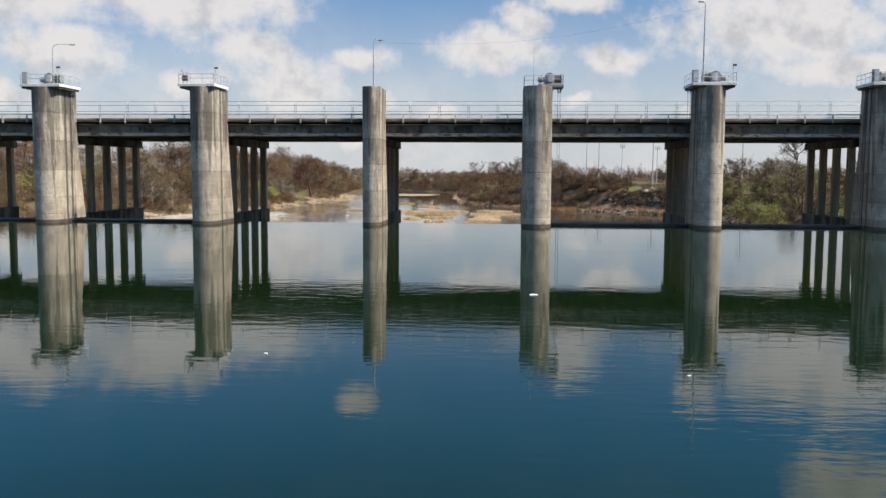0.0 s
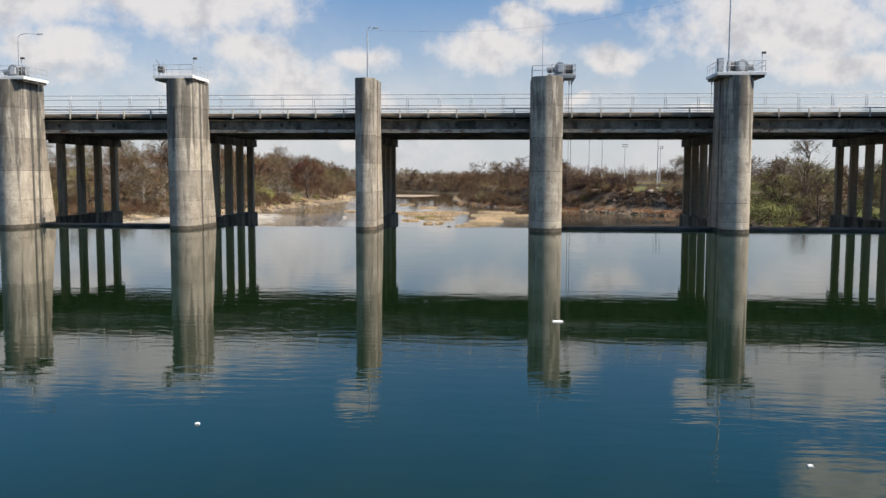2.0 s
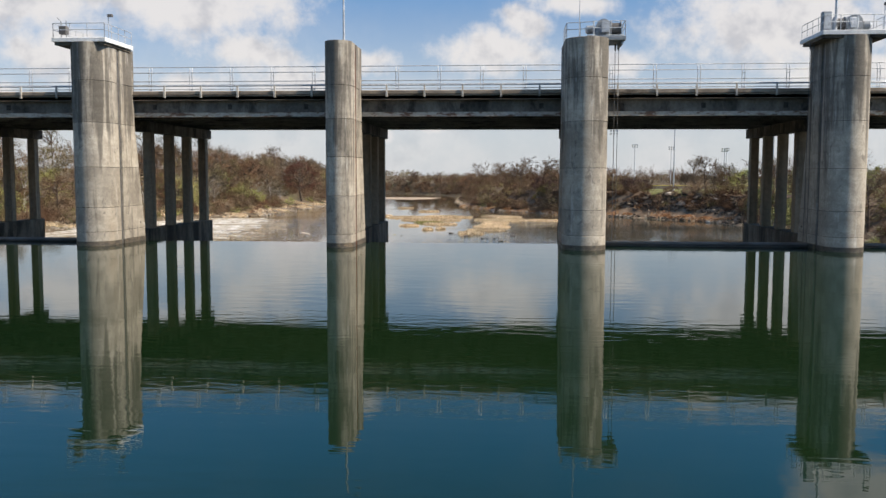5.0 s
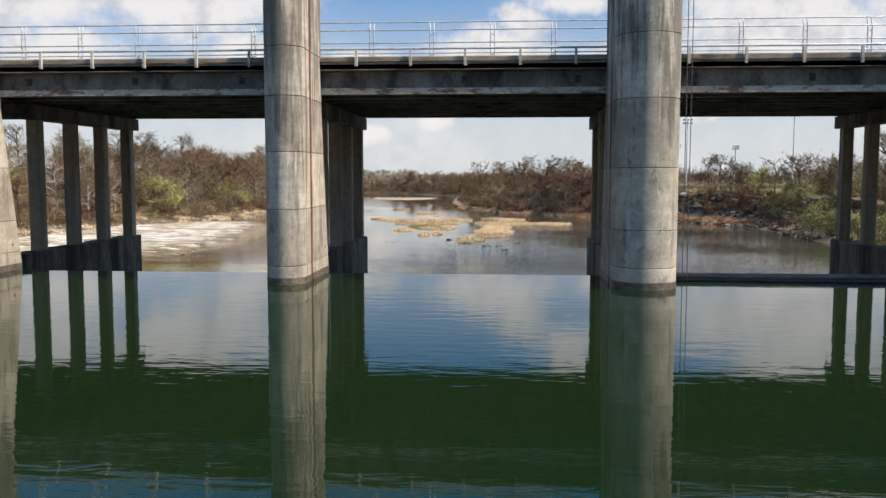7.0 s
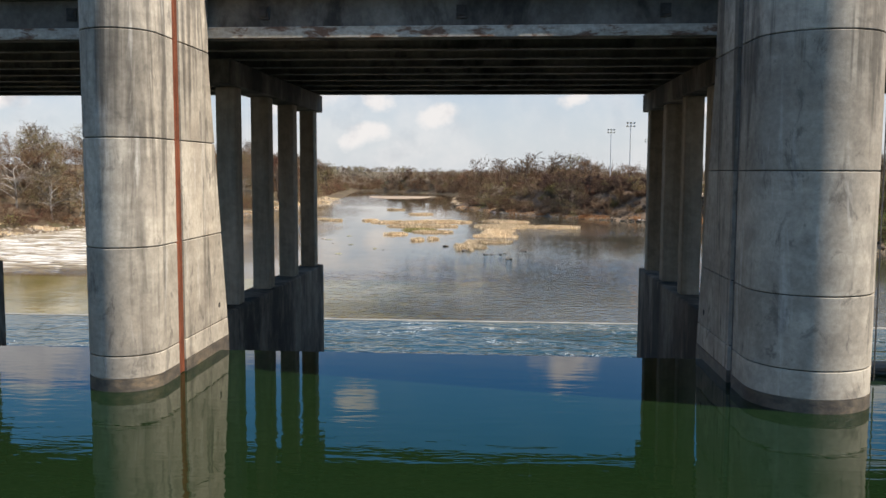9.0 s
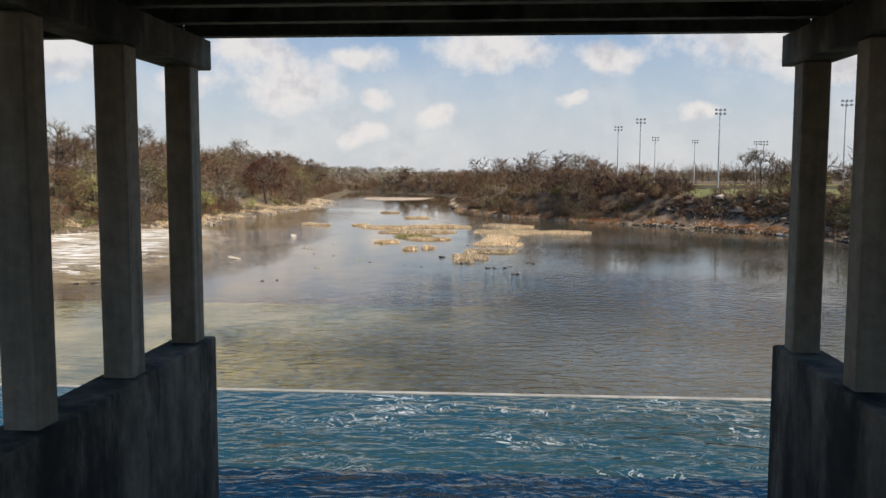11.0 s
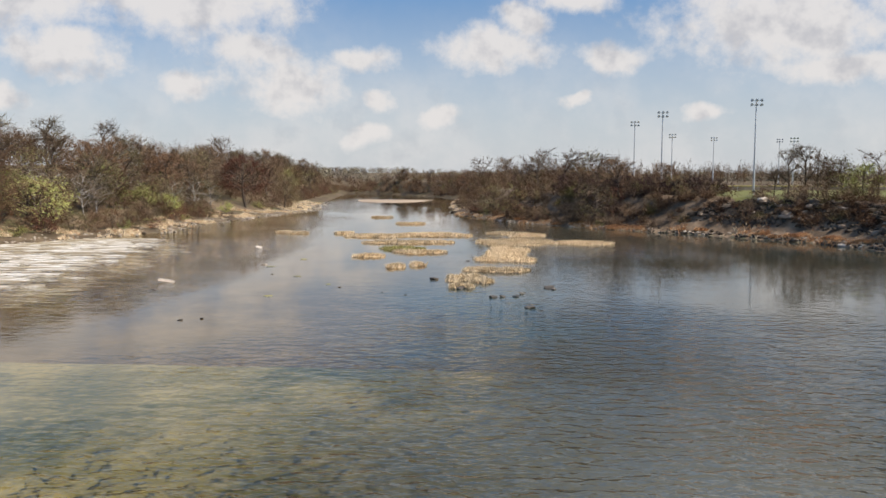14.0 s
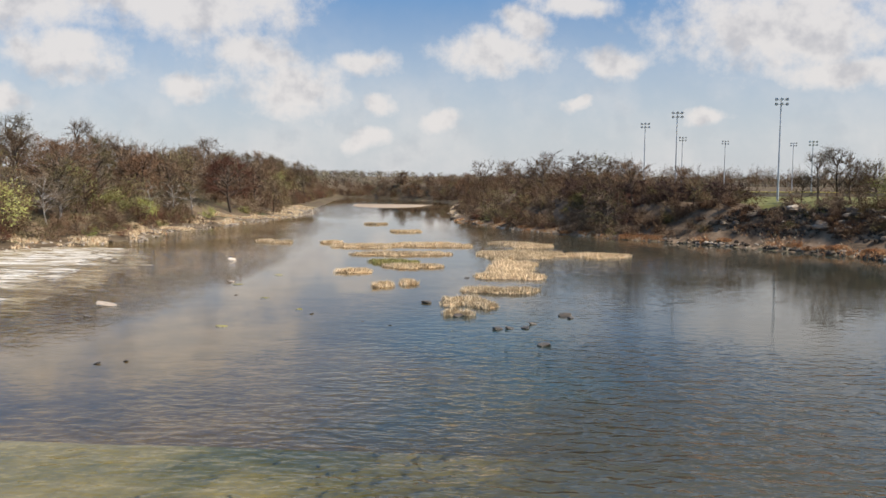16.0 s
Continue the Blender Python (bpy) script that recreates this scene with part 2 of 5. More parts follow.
rock_pale = rough_material("pale_limestone_rock", (0.34, 0.285, 0.225), (0.50, 0.43, 0.35), 0.8, fine=3.5, far=0.08, vary=0.25,
                           c=(0.20, 0.17, 0.14), c_at=(0.52, 0.7))
rock_dark = rough_material("dark_weathered_rock", (0.085, 0.067, 0.052), (0.25, 0.195, 0.145), 0.7, fine=3.5, far=0.08, vary=0.5,
                           c=(0.055, 0.047, 0.04), c_at=(0.5, 0.66))
rock_wet = rough_material("wet_dark_rock", (0.035, 0.028, 0.021), (0.10, 0.08, 0.058), 1.2, fine=4, far=0.08, vary=0.3, rough=0.5)
bark_brown = rough_material("brown_bark", (0.06, 0.044, 0.034), (0.11, 0.084, 0.066), 1.5, fine=8, vary=0.3)
bark_grey = rough_material("grey_bark", (0.24, 0.215, 0.19), (0.38, 0.35, 0.315), 1.5, fine=8, vary=0.25)
twig_brown = rough_material("brown_twigs", (0.115, 0.062, 0.035), (0.20, 0.116, 0.066), 0.35, fine=3, vary=0.4, other=(0.155, 0.112, 0.073))
twig_grey = rough_material("grey_twigs", (0.135, 0.097, 0.066), (0.225, 0.168, 0.118), 0.35, fine=3, vary=0.35, other=(0.135, 0.115, 0.05))
twig_red = rough_material("reddish_twigs", (0.115, 0.05, 0.032), (0.18, 0.084, 0.055), 0.4, fine=3, vary=0.3)
twig_dark = rough_material("dark_vine_twigs", (0.062, 0.037, 0.029), (0.105, 0.064, 0.05), 0.4, fine=3, vary=0.25)
leaf_green = rough_material("fresh_green_leaves", (0.24, 0.275, 0.055), (0.38, 0.39, 0.10), 0.5, fine=3, vary=0.3, rough=0.6, other=(0.22, 0.215, 0.06))
leaf_olive = rough_material("olive_leaves", (0.19, 0.18, 0.06), (0.28, 0.25, 0.10), 0.5, fine=3, vary=0.3, rough=0.65)
dry_grass = rough_material("dry_straw_grass", (0.55, 0.42, 0.26), (0.74, 0.60, 0.41), 0.4, fine=4, vary=0.15)
thatch = rough_material("matted_dead_grass", (0.40, 0.28, 0.155), (0.53, 0.39, 0.235), 0.8, fine=5, far=0.08)
rust_grass = rough_material("russet_dry_grass", (0.34, 0.17, 0.08), (0.46, 0.27, 0.14), 0.5, fine=4, vary=0.2)
sand = rough_material("pale_sand", (0.33, 0.255, 0.185), (0.43, 0.34, 0.255), 0.08, fine=1.5, far=0.05)
litter_white = rough_material("white_foam_litter", (0.74, 0.74, 0.72), (0.82, 0.82, 0.80), 3)
yellow_paint = rough_material("yellow_paint", (0.62, 0.52, 0.06), (0.70, 0.60, 0.10), 2)
field_fence = rough_material("field_fence_mesh", (0.19, 0.155, 0.12), (0.26, 0.215, 0.17), 1.0)


def reservoir_material():
    m, g = material("still_green_water")
    at = g.add("ShaderNodeNewGeometry").outputs["Position"]
    ripple = g.noise(g.vec("MULTIPLY", at, (0.55, 1.7, 1)), 1.0, 3, 0.5, 0.3)
    swell = g.noise(g.vec("MULTIPLY", at, (0.10, 0.30, 1)), 1.0, 3, 0.5)
    calm = g.ramp(g.noise(at, 0.035, 3), 0.35, 0.7, 0.25, 1.0)
    crisp = g.noise(g.vec("MULTIPLY", at, (1.6, 4.2, 1)), 1.0, 2, 0.5, 0.3)
    wave = g.math("ADD", g.math("MULTIPLY", g.math("SUBTRACT", ripple, 0.5), calm), g.math("MULTIPLY", swell, 0.55))
    wave = g.math("ADD", wave, g.math("MULTIPLY", g.math("SUBTRACT", crisp, 0.5), g.math("MULTIPLY", calm, 0.22)))
    tint = g.mix(g.ramp(g.noise(at, 0.03, 4), 0.35, 0.7), (0.005, 0.015, 0.005), (0.0075, 0.0185, 0.006))
    p = finish(g, tint, 0.012, 0.0, wave, 0.042, 0.24)
    p.inputs["IOR"].default_value = 1.33
    return m


def river_material():
    """Shallow, slightly cloudy water: Fresnel gloss over a see-through body."""
    m, g = material("shallow_river_water")
    at = g.add("ShaderNodeNewGeometry").outputs["Position"]
    part = g.add("ShaderNodeSeparateXYZ", i_0=at)
    chop = g.noise(g.vec("MULTIPLY", at, (0.55, 1.0, 1)), 1.0, 1.5, 0.5, 0.6)
    open_water = g.ramp(g.noise(at, 0.014, 3), 0.38, 0.62, 0.15, 1.0)
    near = g.ramp(part.outputs[1], 70, 135, 1.0, 0.13)
    near = g.math("MULTIPLY", near, g.ramp(g.math("ADD", part.outputs[0], g.ramp(part.outputs[1], 70, 125, 16.0, 0.0)), -16, 14, 0.10, 1.0))
    side_chop = g.math("MULTIPLY", g.ramp(part.outputs[0], 14, 40), g.ramp(part.outputs[1], 120, 190, 0.2, 0.03))
    near = g.math("MAXIMUM", near, side_chop)
    # quick thin water over the shoal by the bank
    quick = g.math("MULTIPLY", g.ramp(part.outputs[0], -52, -24, 0.8, 0.0), g.ramp(part.outputs[1], 215, 270, 1.0, 0.1))
    near = g.math("MAXIMUM", near, g.math("MULTIPLY", quick, g.ramp(part.outputs[1], 93, 99, 0.1, 1.0)))
    small = g.noise(g.vec("MULTIPLY", at, (1.5, 2.6, 1)), 1.0, 2, 0.5, 0.4)
    chop = g.math("ADD", chop, g.math("MULTIPLY", small, 0.3))
    wave = g.math("MULTIPLY", g.math("SUBTRACT", chop, 0.65), g.math("MULTIPLY", open_water, near))
    b = g.add("ShaderNodeBump")
    b.inputs["Strength"].default_value, b.inputs["Distance"].default_value = 1.0, 0.60
    g.put(b.inputs["Height"], wave)
    rim = g.add("ShaderNodeFresnel")
    rim.inputs["IOR"].default_value = 1.33
    g.put(rim.inputs["Normal"], b.outputs[0])
    gloss = g.add("ShaderNodeBsdfGlossy", i_0=(1, 1, 1, 1), i_1=0.03)
    g.put(gloss.inputs["Normal"], b.outputs[0])
    clear = g.add("ShaderNodeBsdfTransparent", i_0=(0.77, 0.73, 0.62, 1))
    silt_glare = g.mix(g.ramp(g.math("ADD", part.outputs[0], g.math("MULTIPLY", part.outputs[1], 0.10)), 2, 56), (0.046, 0.046, 0.029), (0.046, 0.047, 0.035))
    # sky reflection on the right-hand chop by the sill, put into the body colour
    silt_glare = g.mix(g.math("MULTIPLY", g.ramp(part.outputs[1], 62, 100, 0.9, 0.0), g.ramp(part.outputs[0], 0, 18)), silt_glare, (0.108, 0.106, 0.082))
    pool = g.vec("LENGTH", g.vec("MULTIPLY", g.vec("SUBTRACT", at, (0, 120, 0)), (0.055, 0.036, 0)))
    pool = g.math("ADD", pool, g.math("MULTIPLY", g.math("SUBTRACT", g.noise(at, 0.09, 4), 0.5), 1.1))
    silt_glare = g.mix(g.ramp(pool, 0.3, 1.1, 0.95, 0.0), silt_glare, (0.022, 0.060, 0.064))
    cloudy = g.add("ShaderNodeBsdfDiffuse", i_0=silt_glare)
    # broken white water below the spillway
    bent = g.vec("MULTIPLY_ADD", g.add("ShaderNodeTexNoise", i_0=at, i_2=0.35).outputs["Color"], (3.5, 3.5, 0), at)
    web = g.math("ABSOLUTE", g.math("SUBTRACT", g.noise(bent, 0.75, 5, 0.62, 0.6), 0.5))
    patch = g.ramp(g.noise(g.vec("MULTIPLY", at, (0.14, 0.3, 1)), 1.0, 4, 0.6), 0.46, 0.72)
    froth = g.math("MULTIPLY", g.ramp(web, 0.002, 0.020, 0.75, 0.0), g.math("MULTIPLY", patch, g.ramp(g.noise(at, 3.0, 4, 0.7), 0.35, 0.6)))
    froth = g.math("MAXIMUM", froth, g.math("MULTIPLY", g.ramp(g.noise(bent, 1.6, 8, 0.8), 0.62, 0.78), g.math("MULTIPLY", patch, 0.6)))
    spill = g.math("MULTIPLY", g.ramp(g.noise(g.vec("MULTIPLY", at, (0.35, 1.6, 1)), 1.0, 6, 0.75), 0.50, 0.60), g.math("MULTIPLY", g.ramp(part.outputs[1], 40.9, 41.1), g.ramp(part.outputs[1], 42.0, 44.0, 0.8, 0.0)))
    froth = g.math("MAXIMUM", g.math("MULTIPLY", froth, g.math("LESS_THAN", part.outputs[1], 41.0)), spill)
    basin = g.math("LESS_THAN", part.outputs[1], 40.9)
    foam = g.add("ShaderNodeBsdfDiffuse", i_0=(0.78, 0.80, 0.80, 1))
    drift = g.math("ADD", part.outputs[0], g.math("MULTIPLY", g.math("SUBTRACT", g.noise(at, 0.05, 4, 0.6), 0.5), 34.0))
    drift = g.math("ADD", drift, g.math("MULTIPLY", part.outputs[1], -0.06))
    drift = g.math("ADD", drift, g.ramp(part.outputs[1], 92, 96, -6, 0.0))
    depth = g.ramp(drift, -22, 9, 0.08, 0.86)
    bare = g.math("MULTIPLY", g.ramp(part.outputs[1], 46, 60, 1.0, 0.0), g.ramp(g.noise(at, 0.11, 4, 0.6), 0.46, 0.60))
    depth = g.math("MULTIPLY", depth, g.math("SUBTRACT", 1.0, g.math("MULTIPLY", bare, 0.75)))
    body = g.add("ShaderNodeMixShader", i_0=depth, i_1=clear.outputs[0], i_2=cloudy.outputs[0])
    deep = g.add("ShaderNodeBsdfDiffuse", i_0=(0.011, 0.036, 0.035, 1))
    body = g.add("ShaderNodeMixShader", i_0=basin, i_1=body.outputs[0], i_2=deep.outputs[0])
    top = g.add("ShaderNodeMixShader", i_0=rim.outputs[0], i_1=body.outputs[0], i_2=gloss.outputs[0])
    top = g.add("ShaderNodeMixShader", i_0=froth, i_1=top.outputs[0], i_2=foam.outputs[0])
    g.tree.links.new(top.outputs[0], g.add("ShaderNodeOutputMaterial").inputs[0])
    return m


still_water, river_water = reservoir_material(), river_material()


# ---- mesh building ----
class Mesh:
    """Vertices and faces gathered for one mesh."""

    def __init__(self):
        self.v, self.f = [], []

    def add(self, verts, faces):
        n = len(self.v)
        self.v += [tuple(p) for p in verts]
        self.f += [tuple(i + n for i in face) for face in faces]
        return self

    def box(self, x0, x1, y0, y1, z0, z1, m=None):
        p = [(x, y, z) for z in (z0, z1) for y in (y0, y1) for x in (x0, x1)]
        if m is not None:
            p = [m @ Vector(q) for q in p]
        return self.add(p, [(0, 2, 3, 1), (4, 5, 7, 6), (0, 1, 5, 4), (2, 6, 7, 3), (0, 4, 6, 2), (1, 3, 7, 5)])

    def soft_box(self, x0, x1, y0, y1, z0, z1, b=0.03):
        """A box with bevelled upright and top edges."""
        def ring(z, i):
            a, c, d, e = x0 + i, x1 - i, y0 + i, y1 - i
            k = b if i == 0 else b * 0.6
            return [(a + k, d, z), (c - k, d, z), (c, d + k, z), (c, e - k, z), (c - k, e, z), (a + k, e, z), (a, e - k, z), (a, d + k, z)]
        return self.loft([ring(z0, 0), ring(z1 - b, 0), ring(z1, b)])

    def loft(self, rings, caps=True):
        n, first = len(self.v), len(self.f)
        k = len(rings[0])
        for r in rings:
            self.v += [tuple(p) for p in r]
        for j in range(len(rings) - 1):
            for i in range(k):
                a, b = n + j * k + i, n + j * k + (i + 1) % k
                self.f.append((a, b, b + k, a + k))
        if caps:
            self.f.append(tuple(n + i for i in reversed(range(k))))
            self.f.append(tuple(n + (len(rings) - 1) * k + i for i in range(k)))
        # outward normals: the enclosed volume must come out positive
        mid = [sum(p[i] for p in self.v[n:]) / (len(self.v) - n) for i in range(3)]
        inside = 0.0
        for face in self.f[first:]:
            a, b, c = (Vector(self.v[face[i]]) - Vector(mid) for i in (0, 1, 2))
            inside += a.dot(b.cross(c))
        if inside < 0:
            self.f[first:] = [tuple(reversed(face)) for face in self.f[first:]]
        return self

    def tube(self, points, radii, sides=6, caps=True):
        """A round bar along points."""
        points = [Vector(p) for p in points]
        if not hasattr(radii, "__len__"):
            radii = [radii] * len(points)
        rings = []
        for i, p in enumerate(points):
            d = (points[min(i + 1, len(points) - 1)] - points[max(i - 1, 0)]).normalized()
            side = d.cross(Vector((0, 0, 1)) if abs(d.z) < 0.9 else Vector((1, 0, 0))).normalized()
            up = side.cross(d)
            rings.append([p + (side * math.cos(a) + up * math.sin(a)) * radii[i] for a in (2 * math.pi * s / sides for s in range(sides))])
        return self.loft(rings, caps)

    def data(self, name, mat=None, smooth=False):
        me = bpy.data.meshes.new(name)
        me.from_pydata(self.v, [], self.f)
        if smooth:
            me.polygons.foreach_set("use_smooth", [True] * len(me.polygons))
            me.update()
            me.set_sharp_from_angle(angle=radians(32))
        if mat:
            me.materials.append(mat)
        me.update()
        return me


def part(name, mesh, mat, parent=None, label="", smooth=False):
    ob = new(name, mesh.data(name, mat, smooth))
    ob.parent = parent
    return tagged(ob, label)


def thing(name, label, category, group="", kind="", at=(0, 0, 0)):
    ob = new(name)
    ob.location = at
    ob.empty_display_size = 0.2
    return tagged(ob, label, category, group, kind)


# ---- the lie of the land ----
ZB = -5.2                                    # the stilling basin
ZD = -8.9                                    # the river below the dam
LEFT = [(0, -104), (100, -102), (180, -97), (200, -86), (228, -72), (278, -72), (314, -68), (345, -64), (380, -70), (450, -78), (530, -88), (600, -96)]
RIGHT = [(0, 76), (120, 77), (187, 79), (211, 70), (234, 51), (250, 31), (279, 10), (319, -8), (380, -14), (436, -17), (480, -17), (530, -34), (570, -60), (600, -92)]


def shore(line, y):
    return float(np.interp(y, [p[0] for p in line], [p[1] for p in line]))


def height(x, y):
    """The ground's height; the river bed lies below the water."""
    n = noise.noise(Vector((x * 0.05, y * 0.05, 3.1))) * 1.3 + noise.noise(Vector((x * 0.17, y * 0.17, 7.7))) * 0.5
    if y < 3:
        near = min(x + 130, 130 - x)
        return (-5 if near > 0 else min(2.0, -near * 0.25 - 1)) + n * 0.3
    l, r = shore(LEFT, y), shore(RIGHT, y)
    wob = noise.noise(Vector((y * 0.06, 1.7, 0))) * 3
    inside = min(x - l - wob * 0.6, r + wob * 0.5 - x) if y < 598 else -(y - 590)
    if inside > 0:
        return ZD - min(1.6, 0.12 + inside * 0.13) + n * 0.05
    s = -inside
    if y >= 598:
        s = max(0.0, l - x)
        return ZD + min(y - 590, 30) * 0.05 + min(s, 16) * 0.1 + max(0, min(s - 10, 52)) * 0.22 * max(0.35, 1 - (y - 598) / 150) + n * 0.3
    if x < (l + r) / 2:
        return ZD + min(s, 16) * 0.13 + max(0, min(s - 10, 52)) * 0.27 + min(s, 8) / 8 * n * 0.6
    return ZD + min(s, 7) * 0.22 + max(0, min(s - 7, 11)) * 0.60 + min(s, 6) / 6 * n * (0.5 if s < 24 else 0.15)


def ground():
    xs = np.unique(np.concatenate([np.linspace(-3000, -260, 16), np.linspace(-260, -130, 18), np.linspace(-130, 130, 150), np.linspace(130, 260, 20), np.linspace(260, 3000, 16)]))
    ys = np.unique(np.concatenate([np.linspace(-2500, -60, 12), np.linspace(-60, 20, 12), np.linspace(20, 360, 150), np.linspace(360, 640, 60), np.linspace(640, 4500, 24)]))
    m = Mesh()
    m.v = [(x, y, height(x, y)) for y in ys for x in xs]
    k = len(xs)
    m.f = [(j * k + i, j * k + i + 1, (j + 1) * k + i + 1, (j + 1) * k + i) for j in range(len(ys) - 1) for i in range(k - 1)]
    ob = new("ground", m.data("ground", soil, True))
    ob.data.materials.append(mud)
    ob.data.materials.append(turf)
    ob.data.materials.append(slope_earth)
    for p in ob.data.polygons:
        x, y, z = p.center
        if z < ZD - 0.05 or y < 3:
            p.material_index = 1
        elif 62 < x < 190 and 218 < y < 420 and x > shore(RIGHT, y) + 16 and z > -2.2:
            p.material_index = 2
        elif x > (shore(LEFT, y) + shore(RIGHT, y)) / 2 and y < 480 and x < shore(RIGHT, y) + 70:
            p.material_index = 3
    return tagged(ob, "brown earth banks and muddy river bed", "ground", kind="structure")


ground()


def sheet(name, mat, x0, x1, y0, y1, z, label, category="water"):
    m = Mesh().add([(x0, y0, z), (x1, y0, z), (x1, y1, z), (x0, y1, z)], [(0, 1, 2, 3)])
    return tagged(part(name, m, mat), label, category, kind="structure")


sheet("water", still_water, -400, 400, -1500, 4.6, 0.0, "calm green reservoir water mirroring piers and clouds")
sheet("basin_water", river_water, -110, 110, 10, 40.5, ZB, "churning dark teal water in the stilling basin")
sheet("river", river_water, -130, 130, 41.2, 640, ZD, "shallow rippled grey river water below the dam")

# ---- dam and bridge ----
# pier: middle x, half width, joints, kind of top
WIDE, NARROW = (1.05, 2.9, 5.95, 9.3, 12.4), (0.95, 3.85, 6.75, 9.55, 12.0)
PIERS = [(-92.3, 1.5, WIDE, ""), (-73.8, 1.5, WIDE, ""), (-55.3, 1.5, WIDE, "slab"), (-36.95, 1.5, WIDE, "hoist"), (-18.68, 1.47, WIDE, "slab"), (0.28, 1.02, NARROW, ""),
         (18.5, 1.58, WIDE, "open"), (37.05, 1.4, WIDE, "hoist"), (55.6, 1.5, WIDE, "hoist"), (74.0, 1.5, WIDE, ""), (92.6, 1.5, WIDE, "")]
TOP, BACK, SLOT = 15.26, 4.0, 0.26


def pier_ring(w, z, slots, inset=0.0):
    """The outline of a pier at height z: round nose upstream, slots in the sides, a back that slopes out at the foot."""
    back = BACK + max(0.0, min(1.5, (9.2 - z) * 0.172)) - inset
    w -= inset
    side = [(w, back)]
    for y in sorted(slots, reverse=True):
        side += [(w, y + SLOT), (w - 0.13, y + SLOT - 0.02), (w - 0.13, y - SLOT + 0.02), (w, y - SLOT)]
    arc = [(w * math.cos(a), -w * math.sin(a)) for a in (math.pi * i / 28 for i in range(29))]
    half = side + arc[:15]
    return [(x, y, z) for x, y in half] + [(-x, y, z) for x, y in reversed(half[:-1])]


def pier(x, w, joints, top):
    slots = (1.3, 2.5) if top == "hoist" and abs(x) > 36.9 and abs(x) != 37.05 else (1.3,)
    root = thing("pier", "streaked grey concrete dam pier with a rounded nose", "pier", "dam piers", at=(x, 0, 0))
    m = Mesh()
    m.loft([pier_ring(w, z, slots, 0.05) for z in (-9.5, 0.0, 9.2, TOP - 0.1)])
    part("core", m, joint_dark, root)
    levels = [-0.5, 0.34, *joints, TOP]
    for i, (a, b) in enumerate(zip(levels, levels[1:])):
        g = 0.012 if i else 0.0
        zs = [a + (g if i > 1 else 0), b - (g if i else 0)]
        if a < 9.2 < b:
            zs.insert(1, 9.2)
        if i == 0:
            m = Mesh().loft([pier_ring(w + 0.012, z, slots) for z in (-9.0, a, b)])
            part("waterline_band", m, wet_concrete, root, "dark algae-stained waterline band", smooth=True)
        else:
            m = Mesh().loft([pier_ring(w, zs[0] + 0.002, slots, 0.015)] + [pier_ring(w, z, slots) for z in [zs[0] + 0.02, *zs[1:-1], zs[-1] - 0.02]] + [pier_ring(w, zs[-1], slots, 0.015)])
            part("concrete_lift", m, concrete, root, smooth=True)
    for s in (-1, 1):
        for y in slots:
            d = 0.055 if abs(x) < 1 else 0.11
            m = Mesh().box(s * (w - d) - 0.015, s * (w - d) + 0.015, y - SLOT + 0.03, y + SLOT - 0.03, 0.02, TOP - 0.3)
            part("slot_guide", m, rust if abs(x) < 1 else gate_steel, root, "rusted steel gate guide" if abs(x) < 1 else "dark steel gate guide")
        m = Mesh().tube([(s * w - 0.1 * s, BACK + 0.6, 1.5), (s * w + 0.012 * s, BACK + 0.6, 1.5)], 0.09, 10)
        part("drain_hole", m, joint_dark, root)
    return root


def handrail(root, pts, h=1.05, every=1.2):
    """Two-bar handrail along points at the floor's height."""
    for z in (h, h * 0.55):
        for a, b in zip(pts, pts[1:]):
            part("rail", Mesh().tube([(a[0], a[1], a[2] + z), (b[0], b[1], b[2] + z)], 0.028, 6), galvanised, root)
    for a, b in zip(pts, pts[1:]):
        a, b = Vector(a), Vector(b)
        n = max(1, round((b - a).length / every))
        for i in range(n + 1):
            p = a.lerp(b, i / n)
            part("post", Mesh().tube([p, p + Vector((0, 0, h))], 0.026, 6), galvanised, root)


def hoist(x, y, z, flip=1):
    root = thing("gate_hoist", "grey steel gate hoist with drum and gear housing", "machinery", "gate hoists", at=(x, y, z))
    root.scale = (1.15, 1.2, 1.3)
    part("base_frame", Mesh().soft_box(-1.15, 1.15, -0.55, 0.55, 0, 0.16, 0.03), grey_machine, root)
    arch = [(math.cos(a) * 0.55, math.sin(a) * 0.5) for a in (math.pi * i / 10 for i in range(11))]
    prof = [(-0.55, 0.16)] + [(-u, 0.55 + v) for u, v in arch] + [(0.55, 0.16)]
    m = Mesh().loft([[(flip * 0.1 + u * 0.9, yy, v) for u, v in prof] for yy in (-0.42, -0.38, 0.38, 0.42)])
    part("gear_housing", m, grey_machine, root)
    part("drum", Mesh().tube([(flip * -1.0, 0, 0.55), (flip * -0.4, 0, 0.55)], 0.33, 16), gate_steel, root)
    for u in (-1.04, -0.42):
        part("drum_flange", Mesh().tube([(flip * u, 0, 0.55), (flip * (u + 0.05), 0, 0.55)], 0.42, 16), grey_machine, root)
    part("motor", Mesh().tube([(flip * 0.62, 0, 0.5), (flip * 0.7, 0, 0.5), (flip * 1.1, 0, 0.5)], [0.2, 0.24, 0.24], 12), grey_machine, root)
    part("cowl", Mesh().tube([(flip * 1.1, 0, 0.5), (flip * 1.2, 0, 0.5)], [0.24, 0.17], 12), galvanised, root)
    part("control_box", Mesh().soft_box(-0.25, 0.25, -0.62, -0.45, 0.3, 0.85), galvanised, root)
    return root


